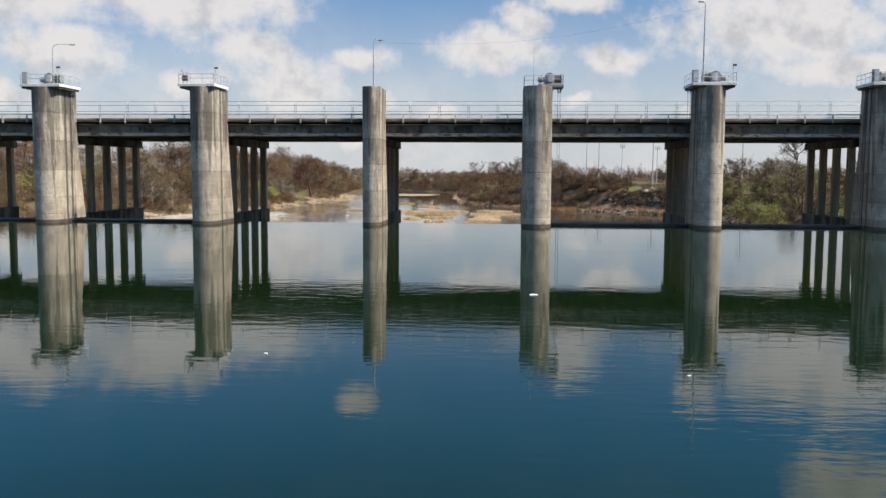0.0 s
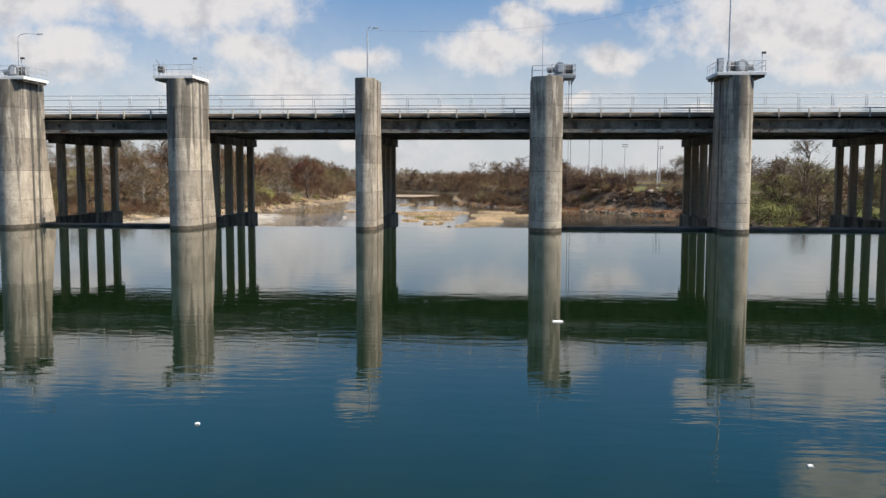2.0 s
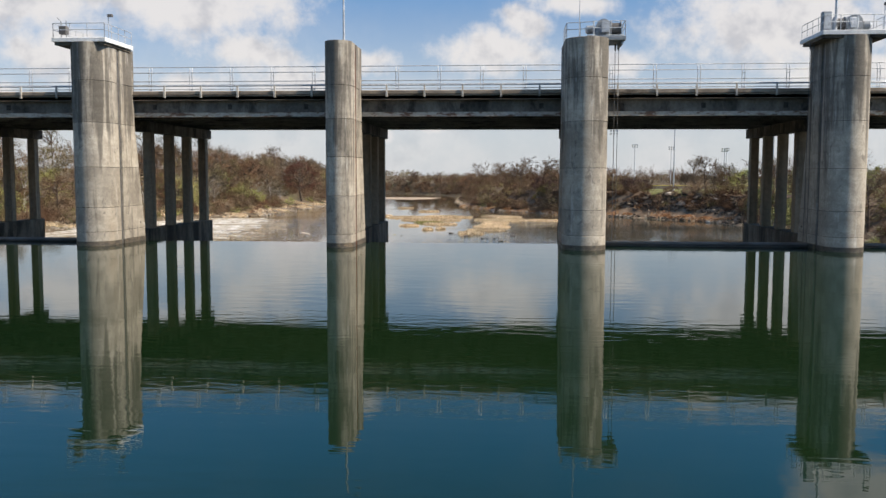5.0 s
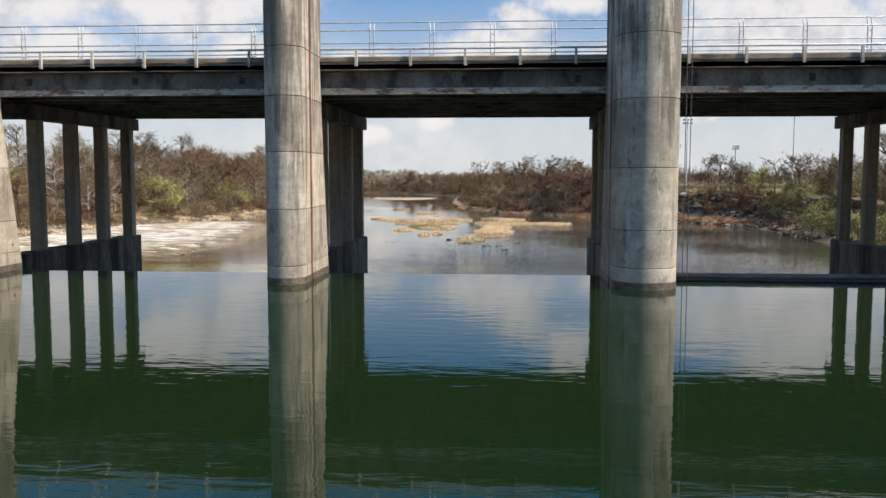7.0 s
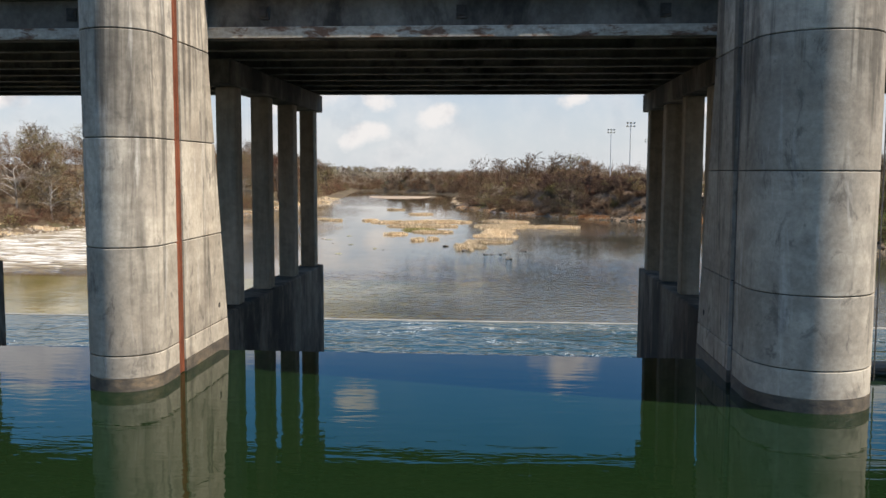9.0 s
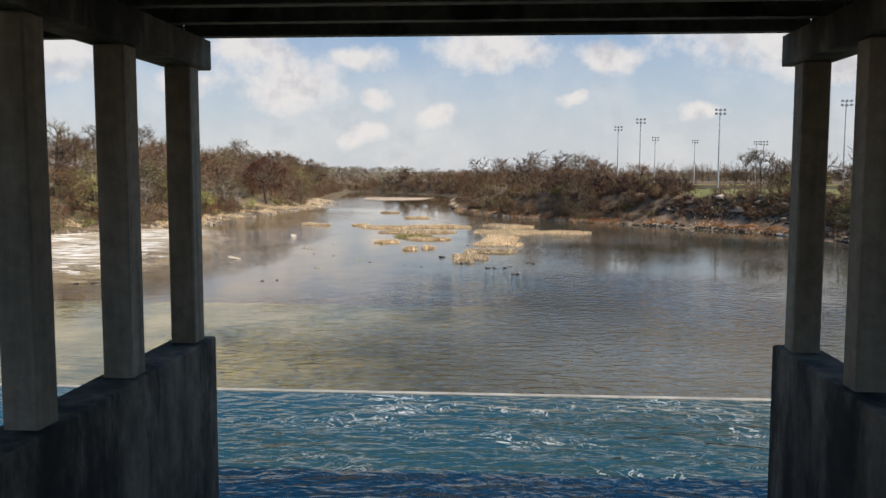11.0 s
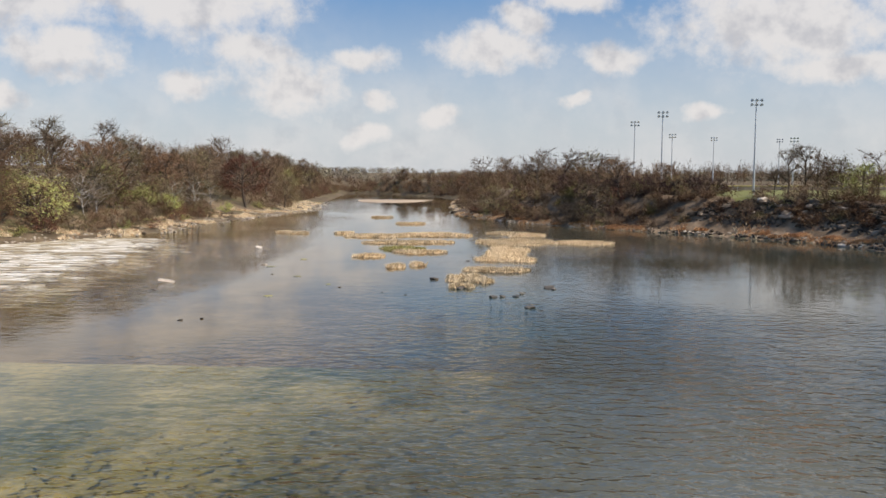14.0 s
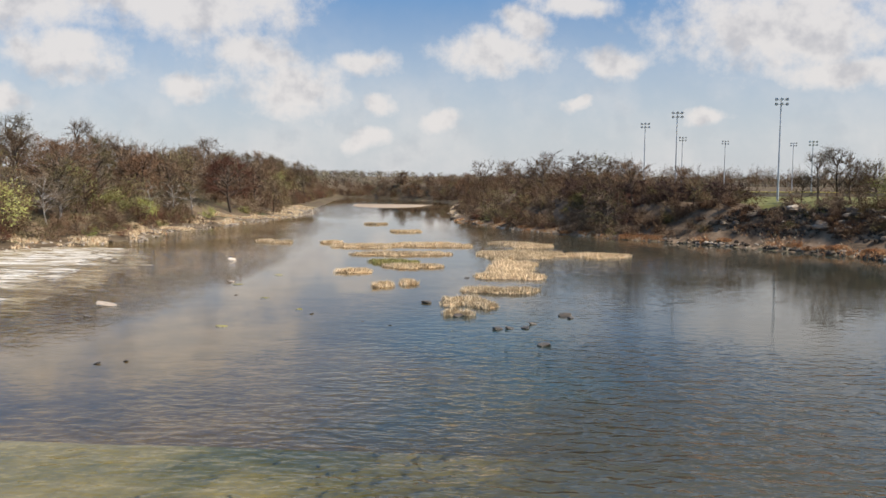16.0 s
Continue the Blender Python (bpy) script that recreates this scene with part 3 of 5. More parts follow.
def platform(x, w, kind):
    """Walkway on top of a pier."""
    z = TOP
    root = thing("pier_platform", "white-edged service platform with steel handrails" if kind != "open" else "open grey steel service platform with handrails",
                 "platform", "pier platforms", at=(x, 0, 0))
    if kind == "open":
        part("deck_plate", Mesh().soft_box(0.3, 2.75, -0.5, 2.4, z - 0.12, z + 0.16), grey_machine, root)
        for u in (0.7, 1.6, 2.5):
            part("bracket", Mesh().box(u - 0.06, u + 0.06, -0.3, 2.3, z - 0.42, z - 0.12), grey_machine, root)
        handrail(root, [(-1.5, 2.6, z), (-1.5, -0.7, z), (0.4, -1.2, z)])
        handrail(root, [(0.4, -0.45, z + 0.16), (2.7, -0.45, z + 0.16), (2.7, 2.3, z + 0.16)])
        return root
    x0, x1 = (-2.45, 1.7) if kind == "slab" else (-2.35, 2.3)
    part("slab", Mesh().soft_box(x0, x1, -1.25, 3.6, z + 0.002, z + 0.30, 0.03), white_slab, root)
    part("edge_beam", Mesh().soft_box(x0 + 0.15, x1 - 0.15, -1.1, 3.4, z - 0.22, z + 0.0, 0.02), dark_concrete, root)
    f = z + 0.3
    handrail(root, [(x0 + 0.1, 3.5, f), (x0 + 0.1, -1.15, f), (x1 - 0.1, -1.15, f), (x1 - 0.1, 3.5, f)])
    return root


def small_lamp(x, y, z, lean=0.35):
    root = thing("work_lamp", "small floodlight on a thin pole at the platform rail", "lamp", "platform lamps", at=(x, y, z))
    part("pole", Mesh().tube([(0, 0, 0), (0, 0, 1.75)], 0.03, 6), galvanised, root)
    part("lamp_head", Mesh().soft_box(-0.05, lean, -0.12, 0.12, 1.72, 1.92), gate_steel, root)


for x, w, joints, top in PIERS:
    pier(x, w, joints, top)
    if top:
        platform(x, w, top)
    if top == "hoist":
        hoist(x + 0.3, 0.9, TOP + 0.3, 1 if x > 0 else -1)
        small_lamp(x + 1.9, -0.9, TOP + 0.3)
        root = thing("control_cabinet", "grey steel control cabinet on the platform", "cabinet", at=(x - 1.95, -0.6, TOP + 0.3))
        part("body", Mesh().soft_box(-0.3, 0.3, -0.25, 0.25, 0.0, 1.35), grey_machine, root)
        part("door", Mesh().soft_box(-0.25, 0.25, -0.275, -0.252, 0.15, 1.25, 0.01), galvanised, root)
    if top == "slab":
        small_lamp(x + 1.3, 0.2, TOP + 0.3)
        root = thing("winch_box", "dark winch box on a bent steel stand", "machinery", at=(x - 1.9, -0.4, TOP + 0.3))
        part("box", Mesh().soft_box(-0.28, 0.28, -0.25, 0.25, 0.35, 0.95), gate_steel, root)
        part("stand", Mesh().tube([(-0.2, 0, 0), (-0.2, 0, 1.3), (-0.5, 0, 1.6)], 0.035, 6), grey_machine, root)
        part("stand", Mesh().tube([(0.2, 0, 0), (0.2, 0, 1.35)], 0.035, 6), grey_machine, root)
    if top == "open":
        hoist(x + 1.35, 0.9, TOP + 0.16, -1)
        root = thing("whip_mast", "thin steel mast on the pier top", "mast", at=(x - 0.45, 1.2, TOP))
        part("pole", Mesh().tube([(0, 0, 0), (0, 0, 2.6), (0, 0, 4.6)], [0.045, 0.03, 0.015], 6), galvanised, root)


def hoist_rope(x, y, z0, z1):
    root = thing("hoist_rope", "thin steel hoist rope hanging to the gate", "rope", "hoist ropes", at=(x, y, 0))
    part("rope", Mesh().tube([(0, 0, z0), (0, 0, z1)], 0.022, 5), gate_steel, root)
    part("socket", Mesh().tube([(0, 0, z1 - 0.5), (0, 0, z1)], 0.06, 8), gate_steel, root)


for u in (20.75, 21.0, 34.85, 35.1, 53.6, 53.85, -34.75):
    hoist_rope(u, 1.7, 0.1, TOP - 0.1)

# crest and spillway below it
BED = Mesh()
prof = [(5.0, -0.12), (5.6, -0.4), (6.6, -1.4), (9, -4), (13, -7.4), (17, -9.2), (22, -9.6), (22, -14), (2.0, -14), (2.0, -0.6), (4.0, -0.14)]
BED.loft([[(x, y, z) for y, z in prof] for x in (-112, 112)])
tagged(part("spillway", BED, dark_concrete), "dark wet concrete spillway under the bridge", "dam", kind="structure")
m = Mesh().loft([[(x, y, z) for y, z in ((38.5, -9.6), (40.35, ZB + 0.03), (40.75, ZB + 0.03), (41.2, ZB - 0.25), (43.5, -9.8))] for x in (-108, 100)])
tagged(part("end_sill", m, sill_concrete), "low wet concrete sill across the river", "sill", kind="structure")


def gate(x0, x1, z, y=3.0):
    """A crest gate whose top stands just out of the water."""
    root = thing("crest_gate", "dark steel crest gate just above the water", "gate", "crest gates", at=((x0 + x1) / 2, y, 0))
    h = (x1 - x0) / 2
    part("skin_plate", Mesh().box(-h, h, 0.0, 0.12, -3.0, z - 0.1), gate_steel, root)
    part("top_beam", Mesh().tube([(-h, 0.06, z - 0.12), (h, 0.06, z - 0.12)], 0.17, 10), gate_steel, root, "round dark top beam")
    for i in range(5):
        u = -h + (i + 0.5) * 2 * h / 5
        part("rib", Mesh().box(u - 0.08, u + 0.08, 0.12, 0.5, -3.0, z - 0.15), gate_steel, root)


for i in (0, 1, 2, 3, 6, 7, 8, 9):
    a, b = PIERS[i], PIERS[i + 1]
    gate(a[0] + a[1] + 0.03, b[0] - b[1] - 0.03, 0.32 if i > 4 else 0.28)

BENTS = [-111.5, -92.6, -73.9, -55.6, -37.1, -18.75, -0.1, 18.56, 37.15, 55.7, 74.2, 92.8, 111.5]
COLUMNS = (10.3, 14.9, 19.4, 23.95)
for x in BENTS:
    root = thing("bridge_bent", "dark stained concrete bridge bent with four square columns", "bridge support", "bridge bents", at=(x, 0, 0))
    part("base_wall", Mesh().soft_box(-0.62, 0.62, 5.0, 24.75, -12, 0.67, 0.05), dark_concrete, root, "black-streaked concrete base wall")
    part("cap_beam", Mesh().loft([[(u, y, z) for u, z in ((-0.55, 9.08), (0.55, 9.08), (0.58, 9.12), (0.58, 9.98), (-0.58, 9.98), (-0.58, 9.12))] for y in (8.6, 24.95)]),
         dark_concrete, root)
    for y in COLUMNS:
        part("column", Mesh().soft_box(-0.39, 0.39, y - 0.41, y + 0.41, 0.66, 9.1, 0.05), column_concrete, root)

# the deck, span by span
I_BEAM = [(-0.2, 10.0), (0.2, 10.0), (0.2, 10.05), (0.03, 10.07), (0.03, 11.26), (0.2, 11.28), (0.2, 11.318), (-0.2, 11.318), (-0.2, 11.28), (-0.03, 11.26), (-0.03, 10.07), (-0.2, 10.05)]
for i, (a, b) in enumerate(zip(BENTS, BENTS[1:])):
    root = thing("bridge_span", "weathered steel girder bridge span with a concrete deck", "bridge", "bridge spans", at=((a + b) / 2, 0, 0))
    h = (b - a) / 2 - 0.02
    part("deck_slab", Mesh().box(-h, h, 3.75, 25.3, 11.32, 11.62), curb_concrete, root)
    part("roadway", Mesh().box(-h, h, 4.6, 24.5, 11.624, 11.70), asphalt, root, "grey asphalt roadway")
    for s, y in ((-1, 3.75), (1, 24.9)):
        part("curb", Mesh().loft([[(u, y + v, z) for v, z in ((0, 11.35), (0.4, 11.35), (0.4, 12.0), (0.36, 12.05), (0.04, 12.05), (0, 12.0))] for u in (-h, h)]), curb_concrete, root)
    part("drip_edge", Mesh().box(-h, h, 3.68, 3.748, 11.72, 11.78), dark_concrete, root)
    for k in range(9):
        y = 4.35 + k * 2.49
        edge = k in (0, 8)
        part("girder", Mesh().loft([[(u, y + v, z) for v, z in I_BEAM] for u in (-h, h)]), girder_paint, root)
        if edge:
            yy = y - 0.33 if k == 0 else y + 0.03
            part("lower_fascia", Mesh().soft_box(-h, h, yy, yy + 0.30, 10.02, 10.36, 0.02), flange_rust, root, "white paint peeling to rust")
        if edge:
            for j in range(3):
                u = -h + (j + 0.5) * 2 * h / 3
                part("scupper", Mesh().box(u - 0.16, u + 0.16, y - 0.10, y - 0.032, 10.62, 11.02).box(u - 0.09, u + 0.09, y - 0.16, y - 0.10, 10.70, 10.94), joint_dark, root, "black drain opening")
    for j in range(4):
        u = -h + 0.6 + j * (2 * h - 1.2) / 3
        part("cross_frame", Mesh().box(u - 0.05, u + 0.05, 4.4, 24.2, 10.4, 11.1), girder_paint, root)

# guard rail on the curb and the tall railing behind it
X0, X1 = -111, 111


def low_rail(y, s):
    root = thing("guard_rail", "grey steel guard rail on short posts along the curb", "railing", at=(0, y, 0))
    for k in range(int((X1 - X0) / 18.3)):
        a = X0 + k * 18.5
        part("rail", Mesh().tube([(a, 0, 12.45), (a + 18.48, 0, 12.45)], 0.06, 8), galvanised, root)
        part("lower_rail", Mesh().tube([(a, 0, 12.2), (a + 18.48, 0, 12.2)], 0.035, 6), galvanised, root)
    post = Mesh().loft([[(u, v, z) for u, v in ((-0.07, -0.1), (0.07, -0.1), (0.07, 0.06), (-0.07, 0.06))] for z in (11.5, 12.0)] + [[(u, v, 12.45) for u, v in ((-0.06, -0.03), (0.06, -0.03), (0.06, 0.05), (-0.06, 0.05))]])
    data = post.data("post", rail_paint)
    for k in range(int((X1 - X0) / 2.98)):
        o = new("post", data)
        o.parent, o.location = root, (X0 + 1.1 + k * 2.98, -0.17 * s, 0)


def tall_rail(y, s):
    root = thing("pedestrian_railing", "tall pale steel bridge railing with curved twin posts", "railing", at=(0, y, 0))
    for z, v in ((12.62, 0.0), (12.9, 0.0), (13.6, 0.02), (14.06, 0.22)):
        for k in range(12):
            a = X0 + k * 18.5
            part("rail", Mesh().tube([(a, v * s, z), (a + 18.48, v * s, z)], 0.04, 6), galvanised, root)
    post = Mesh()
    for u in (-0.11, 0.11):
        post.tube([(u, 0, 11.7), (u, 0, 13.5), (u, 0.08 * s, 13.85), (u, 0.24 * s, 14.08)], 0.035, 6)
    for z in (12.2, 12.9, 13.3):
        post.box(-0.11, 0.11, -0.012, 0.012, z, z + 0.05)
    data = post.data("post", galvanised)
    for k in range(int((X1 - X0) / 3.36)):
        o = new("post", data)
        o.parent, o.location = root, (X0 + 0.8 + k * 3.36, 0, 0)


low_rail(3.82, 1), tall_rail(4.75, 1), low_rail(25.23, -1)


def street_lamp(x, y, z, top, arm=1.6):
    root = thing("street_lamp", "slim steel street lamp with a curved arm", "street lamp", "bridge street lamps", at=(x, y, z))
    h = top - z
    part("pole", Mesh().tube([(0, 0, 0), (0, 0, h * 0.6), (0, 0, h - 0.25)], [0.11, 0.085, 0.06], 8), galvanised, root)
    part("arm", Mesh().tube([(0, 0, h - 0.3), (arm * 0.08, 0, h - 0.05), (arm * 0.4, 0, h + 0.12), (arm, 0, h + 0.02)], 0.035, 6), galvanised, root)
    part("lamp_head", Mesh().loft([[(arm + u, v * k, h + w) for v, w in ((-0.12, -0.05), (0.12, -0.05), (0.09, 0.08), (-0.09, 0.08))] for u, k in ((-0.05, 0.6), (0.2, 1.0), (0.55, 0.7))]), grey_machine, root)
    part("base_plate", Mesh().soft_box(-0.2, 0.2, -0.2, 0.2, 0.0, 0.05, 0.01), galvanised, root)


street_lamp(-0.15, 4.35, 12.05, 20.9, 0.6)
street_lamp(-38.3, 4.35, 12.05, 20.6, 2.2)
street_lamp(36.2, 0.6, TOP + 0.3, 24.2, -0.7)
street_lamp(76.0, 4.35, 12.05, 20.9, -0.8)
root = thing("overhead_wire", "thin wire strung between the lamp poles", "wire", at=(0, 0, 0))
part("wire", Mesh().tube([(-0.1 + 36.3 * k / 12, 4.3 - 3.7 * k / 12, 20.7 + 3.0 * k / 12 - 1.6 * math.sin(math.pi * k / 12)) for k in range(13)], 0.006, 4), gate_steel, root)

for s in (-1, 1):
    m = Mesh().soft_box(min(s * 111.6, s * 118), max(s * 111.6, s * 118), 2.0, 27.0, -12, 11.3, 0.05)
    tagged(part("abutment", m, dark_concrete), "dark concrete bridge abutment", "abutment", kind="structure")
    m = Mesh().soft_box(min(s * 94.2, s * 118), max(s * 94.2, s * 118), 0.5, 2.0, -10, 1.6, 0.05)
    tagged(part("wing_wall", m, dark_concrete), "low dark concrete dam wing wall", "wall", kind="structure")

# ---- plants ----
rnd = random.Random(5)


def grow(seed, tall, half, base=0.25, limbs=12, subs=6, twigs=26, trunk=0.22, stems=1, twig_len=1.2, twig_w=0.06, lump=0.3, droop=0.0, lean=0.06):
    """Trunk and limbs that reach into a lumpy crown, fine twigs in a mesh of their own; also the twig tips' places."""
    r = random.Random(seed)
    wood, fine, tips = Mesh(), Mesh(), []
    o = Vector((r.uniform(0, 60), r.uniform(0, 60), r.uniform(0, 60)))
    tilt = Vector((r.gauss(0, lean), r.gauss(0, lean), 0)) * tall
    low = tall * base
    mid = Vector((tilt.x * 0.7, tilt.y * 0.7, low + (tall - low) * 0.42))

    def shell(d, k=1.0):
        """The crown's surface in direction d from its middle."""
        e = 1 + lump * noise.noise(d * 1.7 + o) + lump * 0.55 * noise.noise(d * 4.1 + o)
        up = (tall - mid.z) if d.z > 0 else (mid.z - low)
        return mid + Vector((d.x * half, d.y * half, d.z * up)) * e * k

    def wild():
        z = r.uniform(-0.75, 1.0)
        a = r.uniform(0, 6.28)
        c = math.sqrt(1 - z * z)
        return Vector((math.cos(a) * c, math.sin(a) * c, z))

    def curve(p, q, sag, n):
        bow = p.lerp(q, 0.5) + Vector((r.gauss(0, 0.08), r.gauss(0, 0.08), sag)) * (q - p).length
        return [p.lerp(bow, i / n).lerp(bow.lerp(q, i / n), i / n) for i in range(n + 1)]

    def strip(pts, w0, w1):
        d = pts[-1] - pts[0]
        side = d.cross(Vector((r.gauss(0, 1), r.gauss(0, 1), r.gauss(0, 0.5)))).normalized()
        k, n = len(wood.v), len(pts) - 1
        for i, q in enumerate(pts):
            w = side * (w0 + (w1 - w0) * i / n)
            wood.v += [tuple(q - w), tuple(q + w)]
        wood.f += [(k + 2 * i, k + 2 * i + 1, k + 2 * i + 3, k + 2 * i + 2) for i in range(n)]

    boles = []
    for s in range(stems):
        a = r.uniform(0, 6.28)
        foot = Vector((math.cos(a), math.sin(a), 0)) * (0.12 * half if stems > 1 else 0.0) + Vector((0, 0, -0.4))
        end = mid + (Vector((math.cos(a) * half * 0.5, math.sin(a) * half * 0.5, (tall - mid.z) * 0.25)) if stems > 1 else Vector((0, 0, (tall - mid.z) * 0.35)))
        pts = curve(foot, end, -0.06 if stems > 1 else 0.0, 5)
        wood.tube(pts, [trunk * (1 - 0.13 * i) for i in range(6)], 5, caps=False)
        boles.append(pts)
    for i in range(limbs):
        bole = r.choice(boles)
        d = wild()
        at = max(0.6, min(4.99, 2.9 + d.z * 2.0 + r.gauss(0, 0.5)))
        j = int(at)
        p = bole[j].lerp(bole[j + 1], at - j)
        tip = shell(d, r.uniform(0.7, 0.95))
        pts = curve(p, tip, 0.12 - droop * 0.4, 3)
        wood.tube(pts, [trunk * 0.42, trunk * 0.3, trunk * 0.2, trunk * 0.08], 3, caps=False)
        for _ in range(subs):
            u = r.uniform(0.9, 2.99)
            k = int(u)
            q = pts[k].lerp(pts[k + 1], u - k)
            e = (d + Vector((r.gauss(0, 0.42), r.gauss(0, 0.42), r.gauss(0, 0.36)))).normalized()
            end = shell(e, r.uniform(0.8, 1.0))
            if (end - q).length > half * 0.9:
                end = q + (end - q).normalized() * half * 0.9
            spray = curve(q, end, 0.06 - droop * 0.3, 2)
            strip(spray, trunk * 0.15, 0.012)
            for _ in range(twigs):
                v = 2.0 - 1.7 * r.random() ** 1.2
                k = min(int(v), 1)
                c = spray[k].lerp(spray[k + 1], v - k)
                way = (c - mid).normalized() * 0.5 + (end - q).normalized() * 0.5
                way += Vector((r.gauss(0, 0.6), r.gauss(0, 0.6), r.gauss(0.12 - droop * 2, 0.5)))
                t = c + way * twig_len * r.uniform(0.35, 0.8)
                side = way.cross(Vector((r.gauss(0, 1), r.gauss(0, 1), r.gauss(0, 1)))).normalized() * twig_w * 0.5
                k = len(fine.v)
                fine.v += [tuple(c - side), tuple(c + side), tuple(t)]
                fine.f.append((k, k + 1, k + 2))
                tips.append(t)
    return wood, fine, tips


def leaves(tips, seed, size=0.22, each=4, spread=0.5):
    r = random.Random(seed)
    m = Mesh()
    for t in tips:
        for _ in range(each if each >= 1 else int(r.random() < each)):
            p = t + Vector((r.gauss(0, spread), r.gauss(0, spread), r.gauss(0, spread * 0.8)))
            u = Vector((r.gauss(0, 1), r.gauss(0, 1), r.gauss(0, 1))).normalized() * size * r.uniform(0.5, 1.2)
            v = u.orthogonal().normalized() * u.length * 0.55
            k = len(m.v)
            m.v += [tuple(p - u), tuple(p + v), tuple(p + u), tuple(p - v)]
            m.f.append((k, k + 1, k + 2, k + 3))
    return m


def tree(name, label, category, grown, bark, twig, leaf=None, leafing=None, group=""):
    wood, fine, tips = grown
    root = thing(name, label, category, group)
    part("trunk", wood, bark, root)
    part("crown", fine, twig, root)
    if leaf:
        part("leaves", leaves(tips, 3, *leafing), leaf, root)
    return root


KINDS = {
    "bare": [tree("bare_tree", "leafless brown winter tree on the river bank", "tree", grow(s, 13.5, 6.2, 0.14, 18, 6, 28, 0.3, lump=0.5, twig_len=1.8, twig_w=0.06), bark_brown, twig_brown, group="bank trees") for s in (1, 2, 3, 4)],
    "grey": [tree("bare_tree", "leafless pale grey winter tree on the river bank", "tree", grow(s, 13.5, 5.6, 0.2, 17, 6, 26, 0.28, lump=0.5, twig_len=1.5), bark_grey, twig_grey, group="bank trees") for s in (11, 12)],
    "tall": [tree("bare_tree", "tall dark leafless tree rising above the bank", "tree", grow(s, 16, 5.6, 0.32, 18, 7, 16, 0.36, lump=0.4, twig_w=0.05, twig_len=1.5), bark_brown, twig_grey, group="bank trees") for s in (21, 22)],
    "red": [tree("bare_tree", "rounded leafless tree with reddish twigs", "tree", grow(31, 19.5, 8.6, 0.2, 24, 9, 46, 0.45, lump=0.2, twig_len=1.5, twig_w=0.07), bark_brown, twig_red, group="bank trees")],
    "green": [tree("budding_tree", "small bank tree in fresh yellow-green leaf", "tree", grow(s, 9.5, 5.0, 0.1, 15, 6, 18, 0.2, lump=0.45), bark_brown, twig_brown, leaf_green, (0.21, 1, 0.4), "bank trees") for s in (41, 42)],
    "olive": [tree("budding_tree", "bank tree with sparse olive leaves", "tree", grow(s, 11.5, 5.4, 0.12, 16, 6, 20, 0.24, lump=0.45, twig_len=1.4), bark_brown, twig_brown, leaf_olive, (0.15, 0.4, 0.35), "bank trees") for s in (51, 52)],
    "brush": [tree("shrub", "tangled leafless brown brush on the bank", "shrub", grow(s, 4.2, 2.8, 0.02, 12, 5, 16, 0.06, 4, 1.2, 0.045, 0.4), bark_brown, t, group="bank brush") for s, t in ((61, twig_brown), (62, twig_grey), (63, twig_red), (64, twig_brown))],
    "vine": [tree("shrub", "dark rounded mound of bare vines", "shrub", grow(s, 4.6, 3.4, 0.0, 20, 7, 20, 0.06, 5, 0.8, 0.07, 0.3, 0.25), bark_brown, twig_dark, group="bank brush") for s in (71, 72)],
    "bush": [tree("shrub", "low bush in fresh yellow-green leaf", "shrub", grow(81, 2.6, 1.9, 0.02, 9, 4, 12, 0.045, 5, 0.7, 0.04, 0.3), bark_brown, twig_brown, leaf_green, (0.10, 2, 0.25), "bank brush")],
}
USED, COUNT = set(), {}
WOODS = []                                   # x, y, height, half width of growth that is not told apart singly


def plant(kind, x, y, size=1.0, z=None):
    if kind not in ("red", "bush") and -90 < x < -66 and 292 < y < 326:
        return
    COUNT[kind] = COUNT.get(kind, 0) + 1
    if kind == "brush" and (COUNT[kind] > 230 or size < 0.5):
        WOODS.append((x, y, 4.0 * size, 2.4 * size))
        return
    first = rnd.choice(KINDS[kind])
    base = height(x, y) if z is None else z
    m = pose(x, y, base - 0.1, rnd.uniform(-4, 4), rnd.uniform(-4, 4), rnd.uniform(0, 360)) @ Matrix.Diagonal((size * rnd.uniform(0.9, 1.12), size, size * rnd.uniform(0.9, 1.1), 1))
    if first.name not in USED:
        USED.add(first.name)
        first.matrix_basis = m
    else:
        ob = copy_thing(first, m)
        ob.matrix_basis = m


def pick(table):
    return rnd.choices([k for k, _ in table], [w for _, w in table])[0]


LEFT_MIX = [("bare", 7), ("grey", 2.6), ("brush", 2), ("olive", 2.2), ("green", 1.0), ("tall", 0.7)]
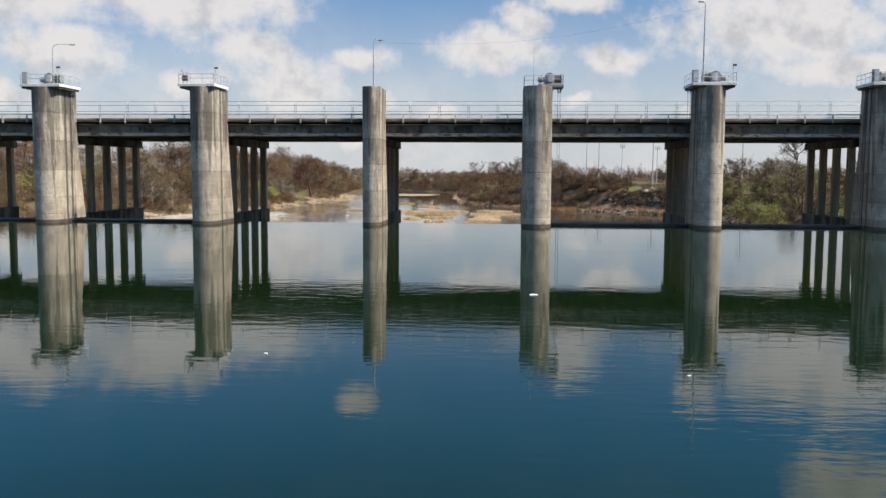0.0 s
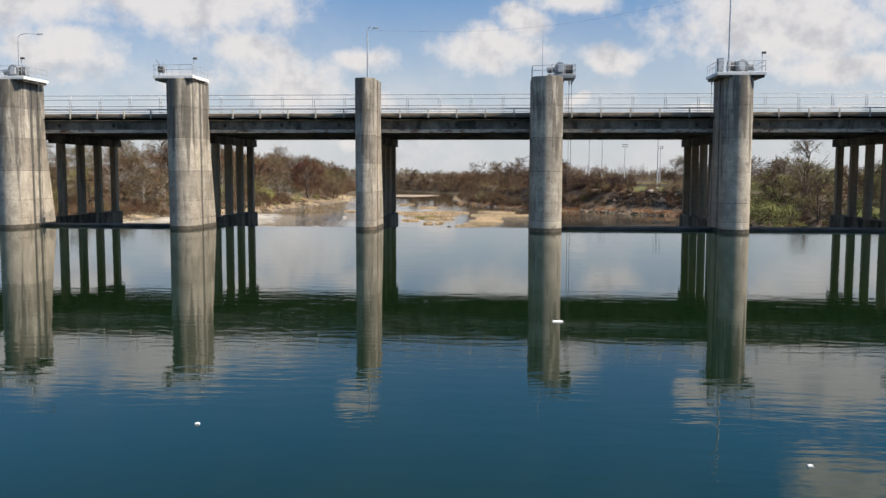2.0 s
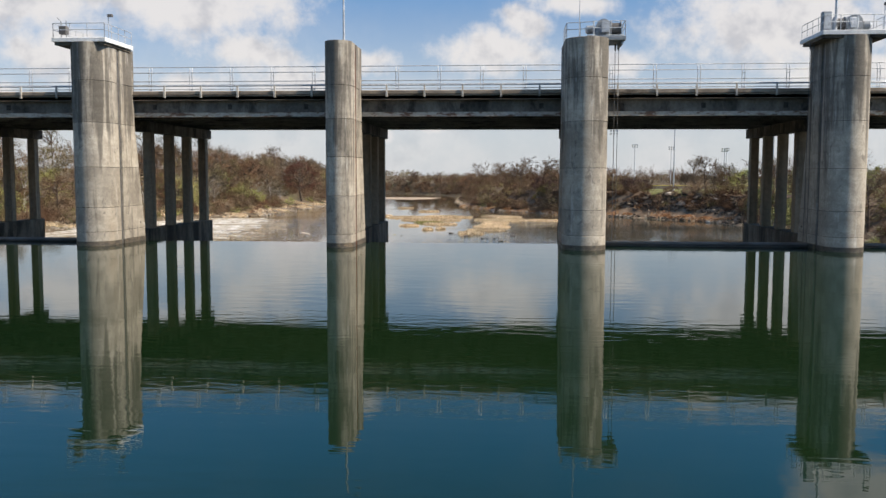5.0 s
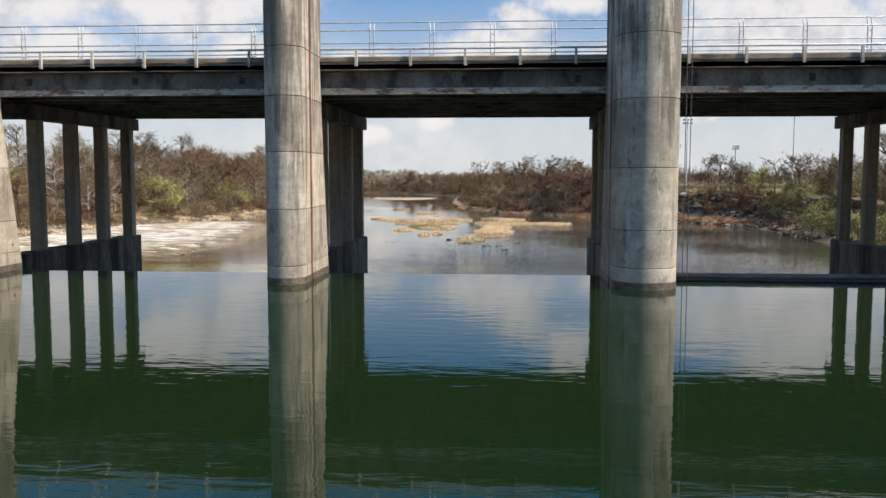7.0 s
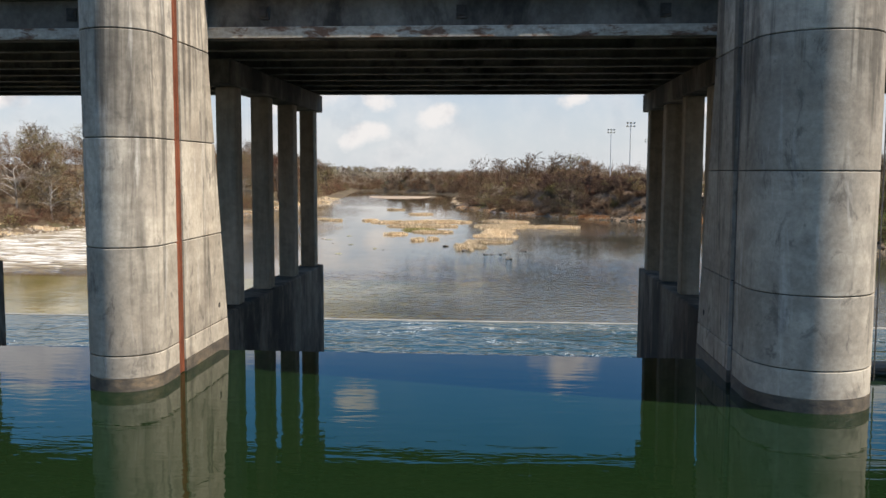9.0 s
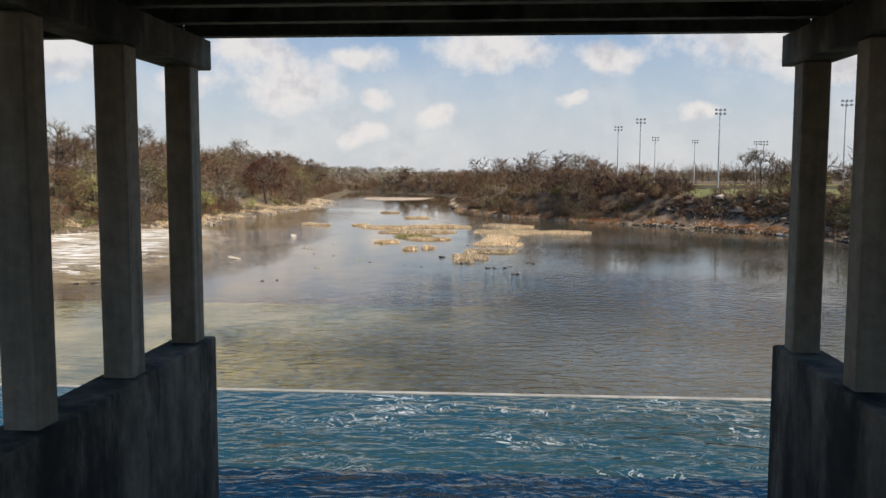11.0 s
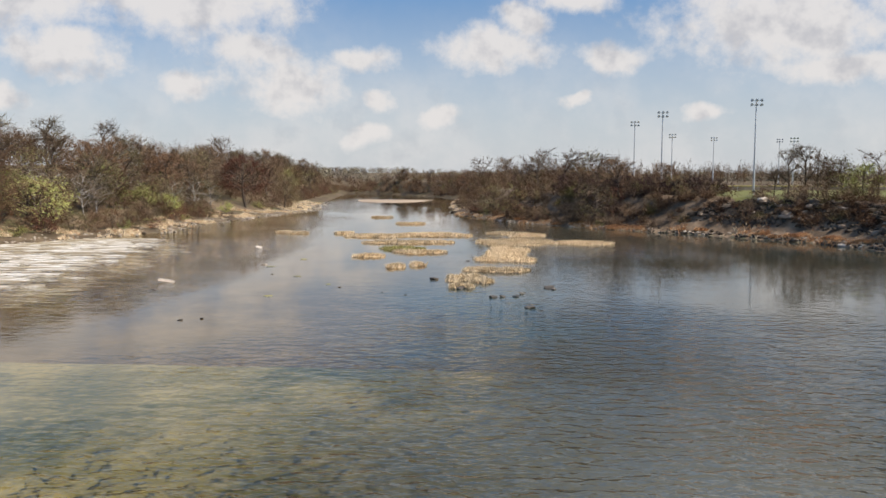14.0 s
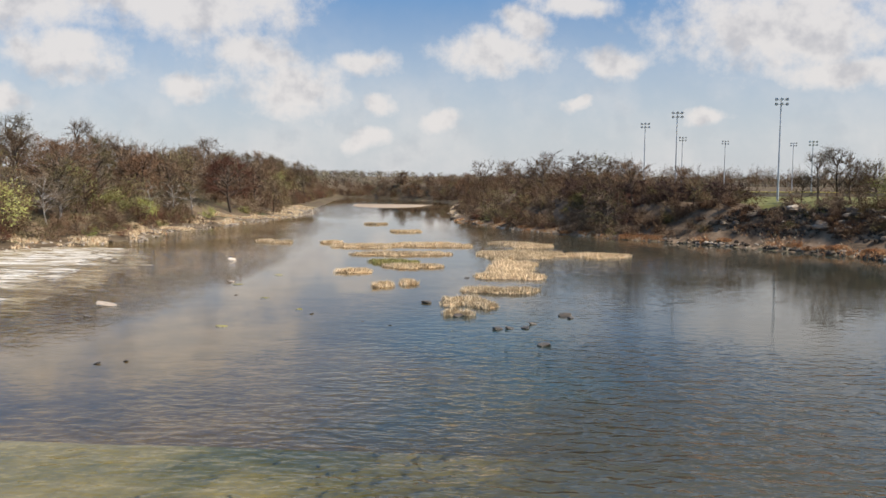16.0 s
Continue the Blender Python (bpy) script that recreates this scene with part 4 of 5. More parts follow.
# left bank: brush in front, trees behind, rising with the slope
y = 28.0
while y < 600:
    far = y > 330
    l = shore(LEFT, y)
    for a, b, table, lo, hi in (
            (3.5, 8, [("brush", 6), ("bush", 1)], 0.6, 0.95), (6, 13, [("brush", 5), ("olive", 0.8), ("bush", 1.3)], 0.8, 1.2),
            (11, 19, [("brush", 3), ("bare", 2), ("grey", 1.5), ("green", 1.0), ("olive", 1.8)], 0.7, 1.0),
            (17, 28, LEFT_MIX, 0.85, 1.15), (28, 44, [("bare", 4), ("grey", 2), ("olive", 1.4), ("tall", 1.6)], 0.95, 1.2)):
        if not (110 < y < 150 and a < 10) and not (far and a in (3.5, 11)):
            plant(pick(table), l - rnd.uniform(a, b), y + rnd.uniform(-3, 3), rnd.uniform(lo, hi))
    for k in range(7):
        WOODS.append((l - rnd.uniform(34, 80), y + rnd.uniform(-4, 4), rnd.uniform(9, 14), rnd.uniform(2.5, 4.5)))
    for k in range(13):
        WOODS.append((l - rnd.uniform(7, 40), y + rnd.uniform(-5, 5), rnd.uniform(2.5, 6), rnd.uniform(1.8, 3.2)))
    y += 10.5 if far else 7.6
plant("red", -79, 318, 1.0)
plant("grey", -112, 520, 1.1)
for x, y, k, s in ((-92, 212, "green", 1.25), (-84, 262, "green", 0.7), (-122, 215, "tall", 1.0), (-104, 190, "grey", 0.9), (-90, 246, "bare", 0.9), (-116, 262, "tall", 1.0), (-80, 300, "bush", 1.2)):
    plant(k, x, y, s)

# right bank: brown brush on the point, vines, then dark brush to the dam
for i in range(120):
    y = rnd.uniform(240, 480)
    r = shore(RIGHT, y)
    off = 3.5 + 55 * rnd.random() ** 1.3
    x = r + off
    if (y < 256 and x > 36) or (x > 60 and y < 430):
        continue
    plant(pick([("brush", 7), ("bare", 0.8), ("olive", 0.6), ("vine", 1.0), ("bush", 0.5)]), x, y, rnd.uniform(0.75, 1.2) * (0.7 if off < 8 else 1.0) * (1.0 if rnd.random() < 0.7 else 0.7))
for i in range(34):
    y = rnd.uniform(252, 400)
    plant(pick([("brush", 6), ("bush", 0.4), ("olive", 0.6)]), shore(RIGHT, y) + rnd.uniform(3, 9), y, rnd.uniform(0.6, 0.95))
for i in range(16):
    plant("vine", 38 + i * 1.5 + rnd.uniform(-1, 1), 272 - i * 0.9 + rnd.uniform(-3, 3), rnd.uniform(0.95, 1.25))
for x, y, k, s in ((31, 272, "vine", 1.5), (34, 276, "bare", 0.6), (29, 280, "brush", 1.5), (34, 264, "brush", 1.3), (26, 284, "vine", 1.3), (42, 259, "vine", 0.9), (47, 257, "vine", 0.85), (37, 262, "brush", 1.0)):
    plant(k, x, y, s)
for i in range(80):
    y = rnd.uniform(36, 205)
    plant(pick([("brush", 4), ("bare", 1), ("olive", 3), ("green", 4), ("vine", 0.6), ("grey", 0.8)]), shore(RIGHT, y) + rnd.uniform(5, 40), y, rnd.uniform(0.6, 0.95))
for i in range(30):
    y = rnd.uniform(60, 130)
    plant(pick([("brush", 5), ("green", 2), ("bush", 2.5)]), shore(RIGHT, y) + rnd.uniform(1.5, 10), y, rnd.uniform(0.55, 0.85))
for i in range(60):
    y = rnd.uniform(36, 205)
    plant(pick([("brush", 5), ("green", 1.2), ("bush", 1.6), ("vine", 0.5), ("olive", 0.7)]), shore(RIGHT, y) + rnd.uniform(2, 14), y, rnd.uniform(0.55, 0.8))
for x, y, k, s in ((80, 258, "tall", 0.75), (84, 256, "tall", 0.78), (88, 259, "bare", 0.8), (93, 256, "olive", 0.85), (97, 254, "green", 0.95), (102, 258, "bare", 0.85), (91, 262, "olive", 0.8), (107, 240, "olive", 0.9),
                   (112, 242, "tall", 0.65), (106, 226, "bush", 1.5), (104, 232, "bush", 1.5), (110, 218, "grey", 0.9), (93, 150, "tall", 0.95), (86, 118, "tall", 0.8), (99, 165, "tall", 1.0), (78, 263, "bare", 0.55), (98, 225, "brush", 0.8), (92, 215, "brush", 0.8), (100, 208, "brush", 0.9)):
    plant(k, x, y, s)
for i in range(14):
    y = rnd.uniform(240, 268)
    plant("brush", shore(RIGHT, y) + rnd.uniform(3, 9), y, rnd.uniform(0.5, 0.62))
for i in range(40):
    y = rnd.uniform(244, 320)
    plant(pick([("brush", 8), ("olive", 0.5), ("bush", 0.6)]), shore(RIGHT, y) + rnd.uniform(2.5, 20), y, rnd.uniform(0.5, 0.8))
for i in range(5):
    y = rnd.uniform(205, 240)
    plant("vine", shore(RIGHT, y) + rnd.uniform(10, 15), y, rnd.uniform(0.35, 0.5))
for i in range(16):
    plant(pick([("brush", 5), ("vine", 1), ("olive", 1), ("green", 1), ("bare", 1)]), rnd.uniform(104, 128), rnd.uniform(196, 246), rnd.uniform(0.75, 1.0))
for i in range(420):
    WOODS.append((rnd.uniform(0, 380), rnd.uniform(485, 620), rnd.uniform(10, 14.5), rnd.uniform(3, 4.5)))
for i in range(230):
    y = rnd.uniform(470, 600)
    WOODS.append((shore(RIGHT, y) + rnd.uniform(1, 34), y, rnd.uniform(3, 8), rnd.uniform(2, 3.5)))
for i in range(22):
    y = rnd.uniform(470, 592)
    plant(pick([("bare", 2), ("brush", 3), ("olive", 1.2)]), shore(RIGHT, y) + rnd.uniform(4, 20), y, rnd.uniform(0.45, 0.7))
for x, y, s in ((-132, 205, 1.1), (-126, 222, 1.05), (-118, 240, 1.1), (-121, 268, 1.05), (-117, 296, 1.05), (-140, 190, 1.1)):
    plant("tall", x, y, s)
for x, y, s in ((-101, 198, 0.9), (-99, 222, 0.85), (-90, 234, 0.85)):
    plant("grey", x, y, s)
# across the valley where the river bends away
for i in range(30):
    plant(pick([("bare", 2), ("brush", 3), ("olive", 1.2), ("grey", 0.8)]), rnd.uniform(-190, 20), rnd.uniform(606, 630), rnd.uniform(0.45, 0.7))
for i in range(300):
    WOODS.append((rnd.uniform(-260, 60), rnd.uniform(612, 720), rnd.uniform(6, 10), rnd.uniform(2.5, 4)))
for i in range(240):
    WOODS.append((rnd.uniform(-150, 20), rnd.uniform(599, 618), rnd.uniform(2.5, 6), rnd.uniform(2, 3.5)))
for i in range(260):
    y = rnd.uniform(36, 470)
    x = shore(RIGHT, y) + rnd.uniform(5, 40)
    if 200 < y < 262 and x < shore(RIGHT, y) + 14 or (x > 62 and y > 258):
        continue
    WOODS.append((x, y, rnd.uniform(2.5, 6), rnd.uniform(1.8, 3)))
for i in range(90):
    y = rnd.uniform(246, 320)
    WOODS.append((shore(RIGHT, y) + rnd.uniform(2.5, 18), y, rnd.uniform(1.4, 3), rnd.uniform(1.2, 2)))
for i in range(120):
    y = rnd.uniform(200, 250)
    WOODS.append((shore(RIGHT, y) + rnd.uniform(9, 19), y, rnd.uniform(0.8, 2.0), rnd.uniform(0.7, 1.5)))
for i in range(120):
    x, y = rnd.uniform(-6, 58), rnd.uniform(300, 480)
    WOODS.append((x, y, rnd.uniform(6, 9), rnd.uniform(2.5, 4)))


def back_woods():
    """Trees behind the front rows: bent limbs and a haze of twigs, in one mesh."""
    r = random.Random(31)
    m = Mesh()

    def blade(p, q, w):
        side = (q - p).cross(Vector((r.gauss(0, 1), r.gauss(0, 1), r.gauss(0, 0.6)))).normalized() * w
        k = len(m.v)
        m.v += [tuple(p - side), tuple(p + side), tuple(q)]
        m.f.append((k, k + 1, k + 2))

    for x, y, h, w in WOODS:
        if -90 < x < -66 and 292 < y < 326 and h > 2:
            continue
        foot = Vector((x, y, height(x, y) - 0.3))
        mid = foot + Vector((r.gauss(0, 0.4), r.gauss(0, 0.4), h * 0.45))
        blade(foot, mid + Vector((0, 0, h * 0.3)), 0.16)
        for i in range(11):
            a, u = r.uniform(0, 6.28), r.uniform(-0.55, 1.0)
            d = Vector((math.cos(a) * math.sqrt(1 - u * u), math.sin(a) * math.sqrt(1 - u * u), u)) * r.uniform(0.7, 1.05)
            end = mid + Vector((d.x * w, d.y * w, d.z * h * 0.5))
            p = foot.lerp(mid, r.uniform(0.4, 1.0))
            blade(p, end, 0.06)
            for j in range(15):
                c = p.lerp(end, r.uniform(0.45, 1.0)) + Vector((r.gauss(0, 0.3), r.gauss(0, 0.3), r.gauss(0, 0.3)))
                blade(c, c + (d * 0.6 + Vector((r.gauss(0, 0.6), r.gauss(0, 0.6), r.gauss(0.15, 0.5)))) * 1.1, 0.05)
    return tagged(part("back_woods", m, twig_back), "leafless brown and grey woods behind the bank trees", "woods", kind="stuff")


m_back, g = material("mixed_back_twigs")
pos = g.add("ShaderNodeNewGeometry")
col = g.mix(g.ramp(g.noise(pos.outputs["Position"], 0.08, 4), 0.4, 0.6), (0.115, 0.065, 0.038), (0.20, 0.137, 0.088))
col = g.mix(g.ramp(g.noise(g.vec("ADD", pos.outputs["Position"], (40, 9, 3)), 0.11, 3), 0.56, 0.68, 0.0, 0.8), col, (0.145, 0.128, 0.046))
finish(g, col, 0.9)
twig_back = m_back
back_woods()


def far_woods():
    """Distant woods on rising ground, in one mesh."""
    r = random.Random(9)
    m = Mesh()
    for i in range(2600):
        y = 690 + 1100 * r.random() ** 1.6
        x = r.uniform(-0.75, 0.62) * y
        z = height(x, y) + (y - 690) * 0.006
        h, w = r.uniform(6, 12), r.uniform(3, 5.5)
        for _ in range(40):
            a, u = r.uniform(0, 6.28), r.random()
            q = Vector((x + math.cos(a) * w * (1 - u * 0.5) * r.random(), y + math.sin(a) * w * r.random(), z + h * (0.1 + 0.75 * u)))
            e = Vector((math.cos(a) * 0.7, math.sin(a) * 0.5, r.uniform(0.2, 1.2))) * r.uniform(1.0, 2.4)
            s = Vector((r.gauss(0, 1), r.gauss(0, 1), 0)).normalized() * 0.45
            k = len(m.v)
            m.v += [tuple(q - s), tuple(q + s), tuple(q + e)]
            m.f.append((k, k + 1, k + 2))
        k = len(m.v)
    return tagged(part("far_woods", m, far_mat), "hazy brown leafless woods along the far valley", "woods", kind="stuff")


# distance haze is put into these paler twig colours
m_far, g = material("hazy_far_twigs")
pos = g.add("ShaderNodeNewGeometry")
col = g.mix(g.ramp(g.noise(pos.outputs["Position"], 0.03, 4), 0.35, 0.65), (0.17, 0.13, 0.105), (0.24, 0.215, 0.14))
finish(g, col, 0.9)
far_mat = m_far
far_woods()


def tuft_mesh(r, n, w, d, tall):
    """Grass blades standing in an uneven patch."""
    m = Mesh()
    for _ in range(n):
        a, u = r.uniform(0, 6.28), math.sqrt(r.random())
        x, y = math.cos(a) * u * w, math.sin(a) * u * d
        h = tall * r.uniform(0.5, 1.2) * (1.05 - 0.5 * u)
        s = Vector((r.gauss(0, 1), r.gauss(0, 1), 0)).normalized() * r.uniform(0.05, 0.11)
        lean = Vector((r.gauss(0, 0.55), r.gauss(0, 0.55), 1)) * h * 0.85
        p = Vector((x, y, -0.05))
        k = len(m.v)
        m.v += [tuple(p - s), tuple(p + s), tuple(p + lean)]
        m.f.append((k, k + 1, k + 2))
    return m


def mound(r, w, d, h):
    m = Mesh()
    n, rings = 18, []
    wob = [r.uniform(0.8, 1.15) for _ in range(n)]
    for k, z in ((1.0, -0.5), (1.0, 0.0), (0.85, h * 0.7), (0.4, h)):
        rings.append([(math.cos(2 * math.pi * i / n) * w * k * wob[i], math.sin(2 * math.pi * i / n) * d * k * wob[i], z) for i in range(n)])
    return m.loft(rings)


# islands of dry grass: x, y, half width, half depth
ISLANDS = [(-18, 268, 3.2, 2.2), (-20, 222, 6.5, 3.0), (-7, 226, 7.5, 3.4), (-13, 205, 6.0, 2.2), (-6, 206, 3.2, 1.8), (-11, 190, 3.6, 2.6), (-7, 184, 4.0, 1.7), (-14, 176, 2.6, 1.3),
           (-8, 160, 1.3, 1.4), (-5, 163, 1.2, 1.3), (9, 231, 3.5, 2.6), (14, 226, 4.2, 2.8), (11, 207, 7.0, 7.0), (23, 205, 5.5, 3.6), (9, 186, 4.0, 7.0), (9, 174, 4.4, 4.0), (8, 157, 4.8, 2.2),
           (3, 147, 2.2, 3.2), (6, 144, 1.2, 2.0), (3, 138, 1.4, 0.8), (-40, 229, 2.8, 1.6), (-29, 230, 2.0, 1.3), (-30, 300, 3.0, 1.4), (-44, 232, 2.0, 1.2)]
def island(r, w, d):
    """Soil and grass of an island made of a few uneven lobes, with stray clumps round it."""
    w, d = w * 1.18, d * 1.18
    lobes = [(0.0, 0.0, w * 0.66, d * 0.6)]
    for _ in range(4 + int(w)):
        a = r.uniform(0, 6.28)
        k = r.uniform(0.16, 0.42)
        lobes.append((math.cos(a) * w * r.uniform(0.4, 0.85), math.sin(a) * d * r.uniform(0.4, 0.85), w * k, d * k * r.uniform(0.8, 1.4)))
    soil_mesh, grass = Mesh(), Mesh()
    for x, y, a, b in lobes:
        q = mound(r, a, b, 0.16)
        soil_mesh.add([(x + u, y + v, z) for u, v, z in q.v], q.f)
        for _ in range(int(30 + 26 * a * b)):
            an, u = r.uniform(0, 6.28), math.sqrt(r.random())
            cx, cy = x + math.cos(an) * u * a * 1.05, y + math.sin(an) * u * b * 1.05
            tall = r.uniform(0.25, 0.75)
            for _ in range(7):
                p = Vector((cx + r.gauss(0, 0.16), cy + r.gauss(0, 0.16), 0.0))
                side = Vector((r.gauss(0, 1), r.gauss(0, 1), 0)).normalized() * r.uniform(0.03, 0.065)
                k = len(grass.v)
                grass.v += [tuple(p - side), tuple(p + side), tuple(p + Vector((r.gauss(0, 0.4), r.gauss(0, 0.4), 1)) * tall * r.uniform(0.6, 1.1))]
                grass.f.append((k, k + 1, k + 2))
    return soil_mesh, grass


for i, (x, y, w, d) in enumerate(ISLANDS):
    r = random.Random(100 + i)
    root = thing("grass_island", "low island of dry straw-coloured grass in the river", "grass island", "river islands", at=(x, y, ZD))
    earth, grass = island(r, w, d)
    part("soil", earth, thatch, root)
    part("grass", grass, leaf_olive if i == 5 else dry_grass, root)


# russet clumps at the foot of the steep bank
for i in range(26):
    y = rnd.choice((203, 209, 216, 222, 236, 241, 247, 262, 280)) + rnd.gauss(0, 1.6)
    x = shore(RIGHT, y) + rnd.uniform(1.5, 4.5)
    root = thing("grass_clump", "russet clump of dry grass on the rocky bank", "grass clump", "russet grass clumps", at=(x, y, height(x, y)))
    w = rnd.uniform(0.8, 1.9)
    part("grass", tuft_mesh(random.Random(300 + i), int(240 * w), w, w * 0.8, 1.15), rust_grass, root)


def bank_grass():
    r = random.Random(17)
    for mat, label, spots in ((dry_grass, "dry straw grass along the bank", [(-1, 150, 420, 9500), (1, 60, 470, 4000)]), (rust_grass, "russet dry grass along the bank", [(1, 195, 330, 4500), (-1, 180, 330, 900)])):
        m = Mesh()
        for s, y0, y1, n in spots:
            for _ in range(n):
                y = r.uniform(y0, y1)
                x = (shore(LEFT, y) - r.uniform(0.5, 12)) if s < 0 else (shore(RIGHT, y) + abs(r.gauss(0, 5.0)) + 0.4)
                if noise.noise(Vector((x * 0.12, y * 0.12, s))) < 0.06:
                    continue
                z = height(x, y)
                h = r.uniform(0.25, 0.75)
                for _ in range(5):
                    x, y = x + r.gauss(0, 0.22), y + r.gauss(0, 0.22)
                    sx, sy = r.gauss(0, 0.06), r.gauss(0, 0.06)
                    k = len(m.v)
                    m.v += [(x - sx, y - sy, z - 0.1), (x + sx, y + sy, z - 0.1), (x + r.gauss(0, 0.3), y + r.gauss(0, 0.3), z + h)]
                    m.f.append((k, k + 1, k + 2))
        tagged(part("bank_grass", m, mat), label, "grass", kind="stuff")


bank_grass()


# ---- rocks ----
def rock_data(seed, mat, flat=0.6):
    bm = bmesh.new()
    bmesh.ops.create_icosphere(bm, subdivisions=2, radius=1.0)
    r = random.Random(seed)
    o = Vector((r.uniform(0, 50), r.uniform(0, 50), r.uniform(0, 50)))
    for v in bm.verts:
        k = 1 + 0.45 * noise.noise(v.co * 1.1 + o) + 0.15 * noise.noise(v.co * 3 + o)
        v.co *= k
        v.co.x = max(-0.85, min(0.8, v.co.x))
        v.co.z = max(-0.7, min(0.62, v.co.z)) * flat
    me = bpy.data.meshes.new("boulder")
    bm.to_mesh(me)
    bm.free()
    me.materials.append(mat)
    return me


ROCKS = {"pale": [rock_data(s, rock_pale, 0.55) for s in (1, 2, 3)], "dark": [rock_data(s, rock_dark, 0.75) for s in (4, 5, 6, 7)],
         "wet": [rock_data(s, rock_wet, 0.8) for s in (8, 9)]}
LABELS = {"pale": "pale weathered limestone boulder", "dark": "dark weathered boulder", "wet": "wet blackish rock"}


def rock(kind, x, y, size, z=None, group="bank boulders", sink=0.2):
    ob = new("boulder", rnd.choice(ROCKS[kind]))
    ob.matrix_world = pose(x, y, (height(x, y) if z is None else z) + size * sink, rnd.uniform(-14, 14), rnd.uniform(-14, 14), rnd.uniform(0, 360)) @ Matrix.Diagonal((size * rnd.uniform(0.8, 1.5), size * rnd.uniform(0.7, 1.1), size * rnd.uniform(0.6, 1.0), 1))
    if z is not None:
        ob.scale.z *= 0.5
    tagged(ob, LABELS[kind] + (" at the water's edge" if z is None else " standing in the shallow river"), "boulder", group)


for i in range(120):
    y = rnd.uniform(185, 243)
    s = abs(rnd.gauss(0, 2)) if rnd.random() < 0.3 else rnd.uniform(8, 17)
    rock("dark" if rnd.random() < 0.85 else "pale", shore(RIGHT, y) + s, y, rnd.uniform(0.5, 1.5) if s > 4 else rnd.uniform(0.3, 0.9))
for i in range(28):
    y = rnd.uniform(70, 190)
    rock("dark", shore(RIGHT, y) + rnd.uniform(0, 9), y, rnd.uniform(0.4, 1.2))
for i in range(34):
    y = rnd.uniform(260, 430)
    rock(rnd.choice(("pale", "dark")), shore(RIGHT, y) + rnd.uniform(-0.5, 3), y, rnd.uniform(0.4, 1.1))
for i in range(80):
    y = rnd.uniform(150, 400)
    rock("pale" if rnd.random() < 0.5 else "dark", shore(LEFT, y) - rnd.uniform(-3, 4), y, 0.22 + 0.7 * rnd.random() ** 2)
for x, y, s in ((-0.8, 146, 0.7), (7.3, 130, 0.6), (8.4, 130.4, 0.5), (9.9, 130.6, 0.45), (10.7, 133, 0.5), (11.3, 122.5, 0.55), (14.1, 138, 0.65), (14.6, 137, 0.4), (18.8, 115, 0.18), (3.2, 137, 0.6), (-34, 133, 0.35),
                (-22.8, 112, 0.25), (-21, 113, 0.25), (-44, 108, 0.5), (-46, 107, 0.45), (-12, 137, 0.18), (-6, 133, 0.16), (-3, 131, 0.16), (-24, 150, 0.2), (2.5, 170, 0.3)):
    rock("wet", x, y, s, ZD, "river rocks", 0.1)
for x, y, s in ((-35.4, 140.3, 0.95), (-38.2, 192, 0.7), (-28.5, 162, 0.5)):
    rock("pale", x, y, s, ZD, "river rocks", 0.15)


def rubble():
    """Smaller broken stone between the boulders."""
    r = random.Random(23)
    for mat, label, n in ((rock_dark, "dark broken rock over the steep bank", 1700), (rock_pale, "pale broken stone along the banks", 800)):
        m = Mesh()
        for i in range(n):
            dark = mat == rock_dark
            if dark or r.random() < 0.25:
                y = r.uniform(150, 242) if dark else r.uniform(195, 300)
                x = shore(RIGHT, y) + (r.uniform(8, 17) if dark and r.random() < 0.85 else abs(r.gauss(0, 2)))
            else:
                y = r.uniform(100, 420)
                x = shore(LEFT, y) - r.gauss(2.5, 3.5)
            s = r.uniform(0.15, 0.5) * (1.5 if dark else 1.0)
            q = pose(x, y, max(height(x, y), ZD) + s * 0.15, r.uniform(-40, 40), r.uniform(-40, 40), r.uniform(0, 360))
            top = [(math.cos(a) * s * r.uniform(0.7, 1.2), math.sin(a) * s * r.uniform(0.6, 1.0)) for a in (math.pi * 2 * k / 6 for k in range(6))]
            m.loft([[q @ Vector((u, v, -s * 0.4)) for u, v in top], [q @ Vector((u * 1.05, v * 1.05, s * 0.1)) for u, v in top], [q @ Vector((u * 0.6, v * 0.6, s * r.uniform(0.3, 0.5))) for u, v in top]])
        tagged(part("rubble", m, mat), label, "rubble", kind="stuff")


rubble()


# apron and ledge under the shallow water
def slab(name, mat, label, edge, z, fall=0.35, bumpy=0.0, cells=40):
    """An uneven slab whose outline is given as x limits along y."""
    m = Mesh()
    ys = np.linspace(edge[0][0], edge[-1][0], cells)
    k = 60
    for y in ys:
        a = float(np.interp(y, [e[0] for e in edge], [e[1] for e in edge]))
        b = float(np.interp(y, [e[0] for e in edge], [e[2] for e in edge])) + noise.noise(Vector((y * 0.2, 5, 0))) * 2.0
        for i in range(k):
            x = a + (b - a) * i / (k - 1)
            drop = max(0, (i - k + 26) / 25) ** 2 * fall
            m.v.append((x, y, z - drop + bumpy * (noise.noise(Vector((x * 0.22 + y * 0.1, y * 0.75, 2))) + 0.6 * noise.noise(Vector((x * 0.6 + y * 0.3, y * 1.9, 6))))))
    m.f = [(j * k + i, j * k + i + 1, (j + 1) * k + i + 1, (j + 1) * k + i) for j in range(cells - 1) for i in range(k - 1)]
    return tagged(part(name, m, mat, smooth=True), label, "rock", kind="structure")


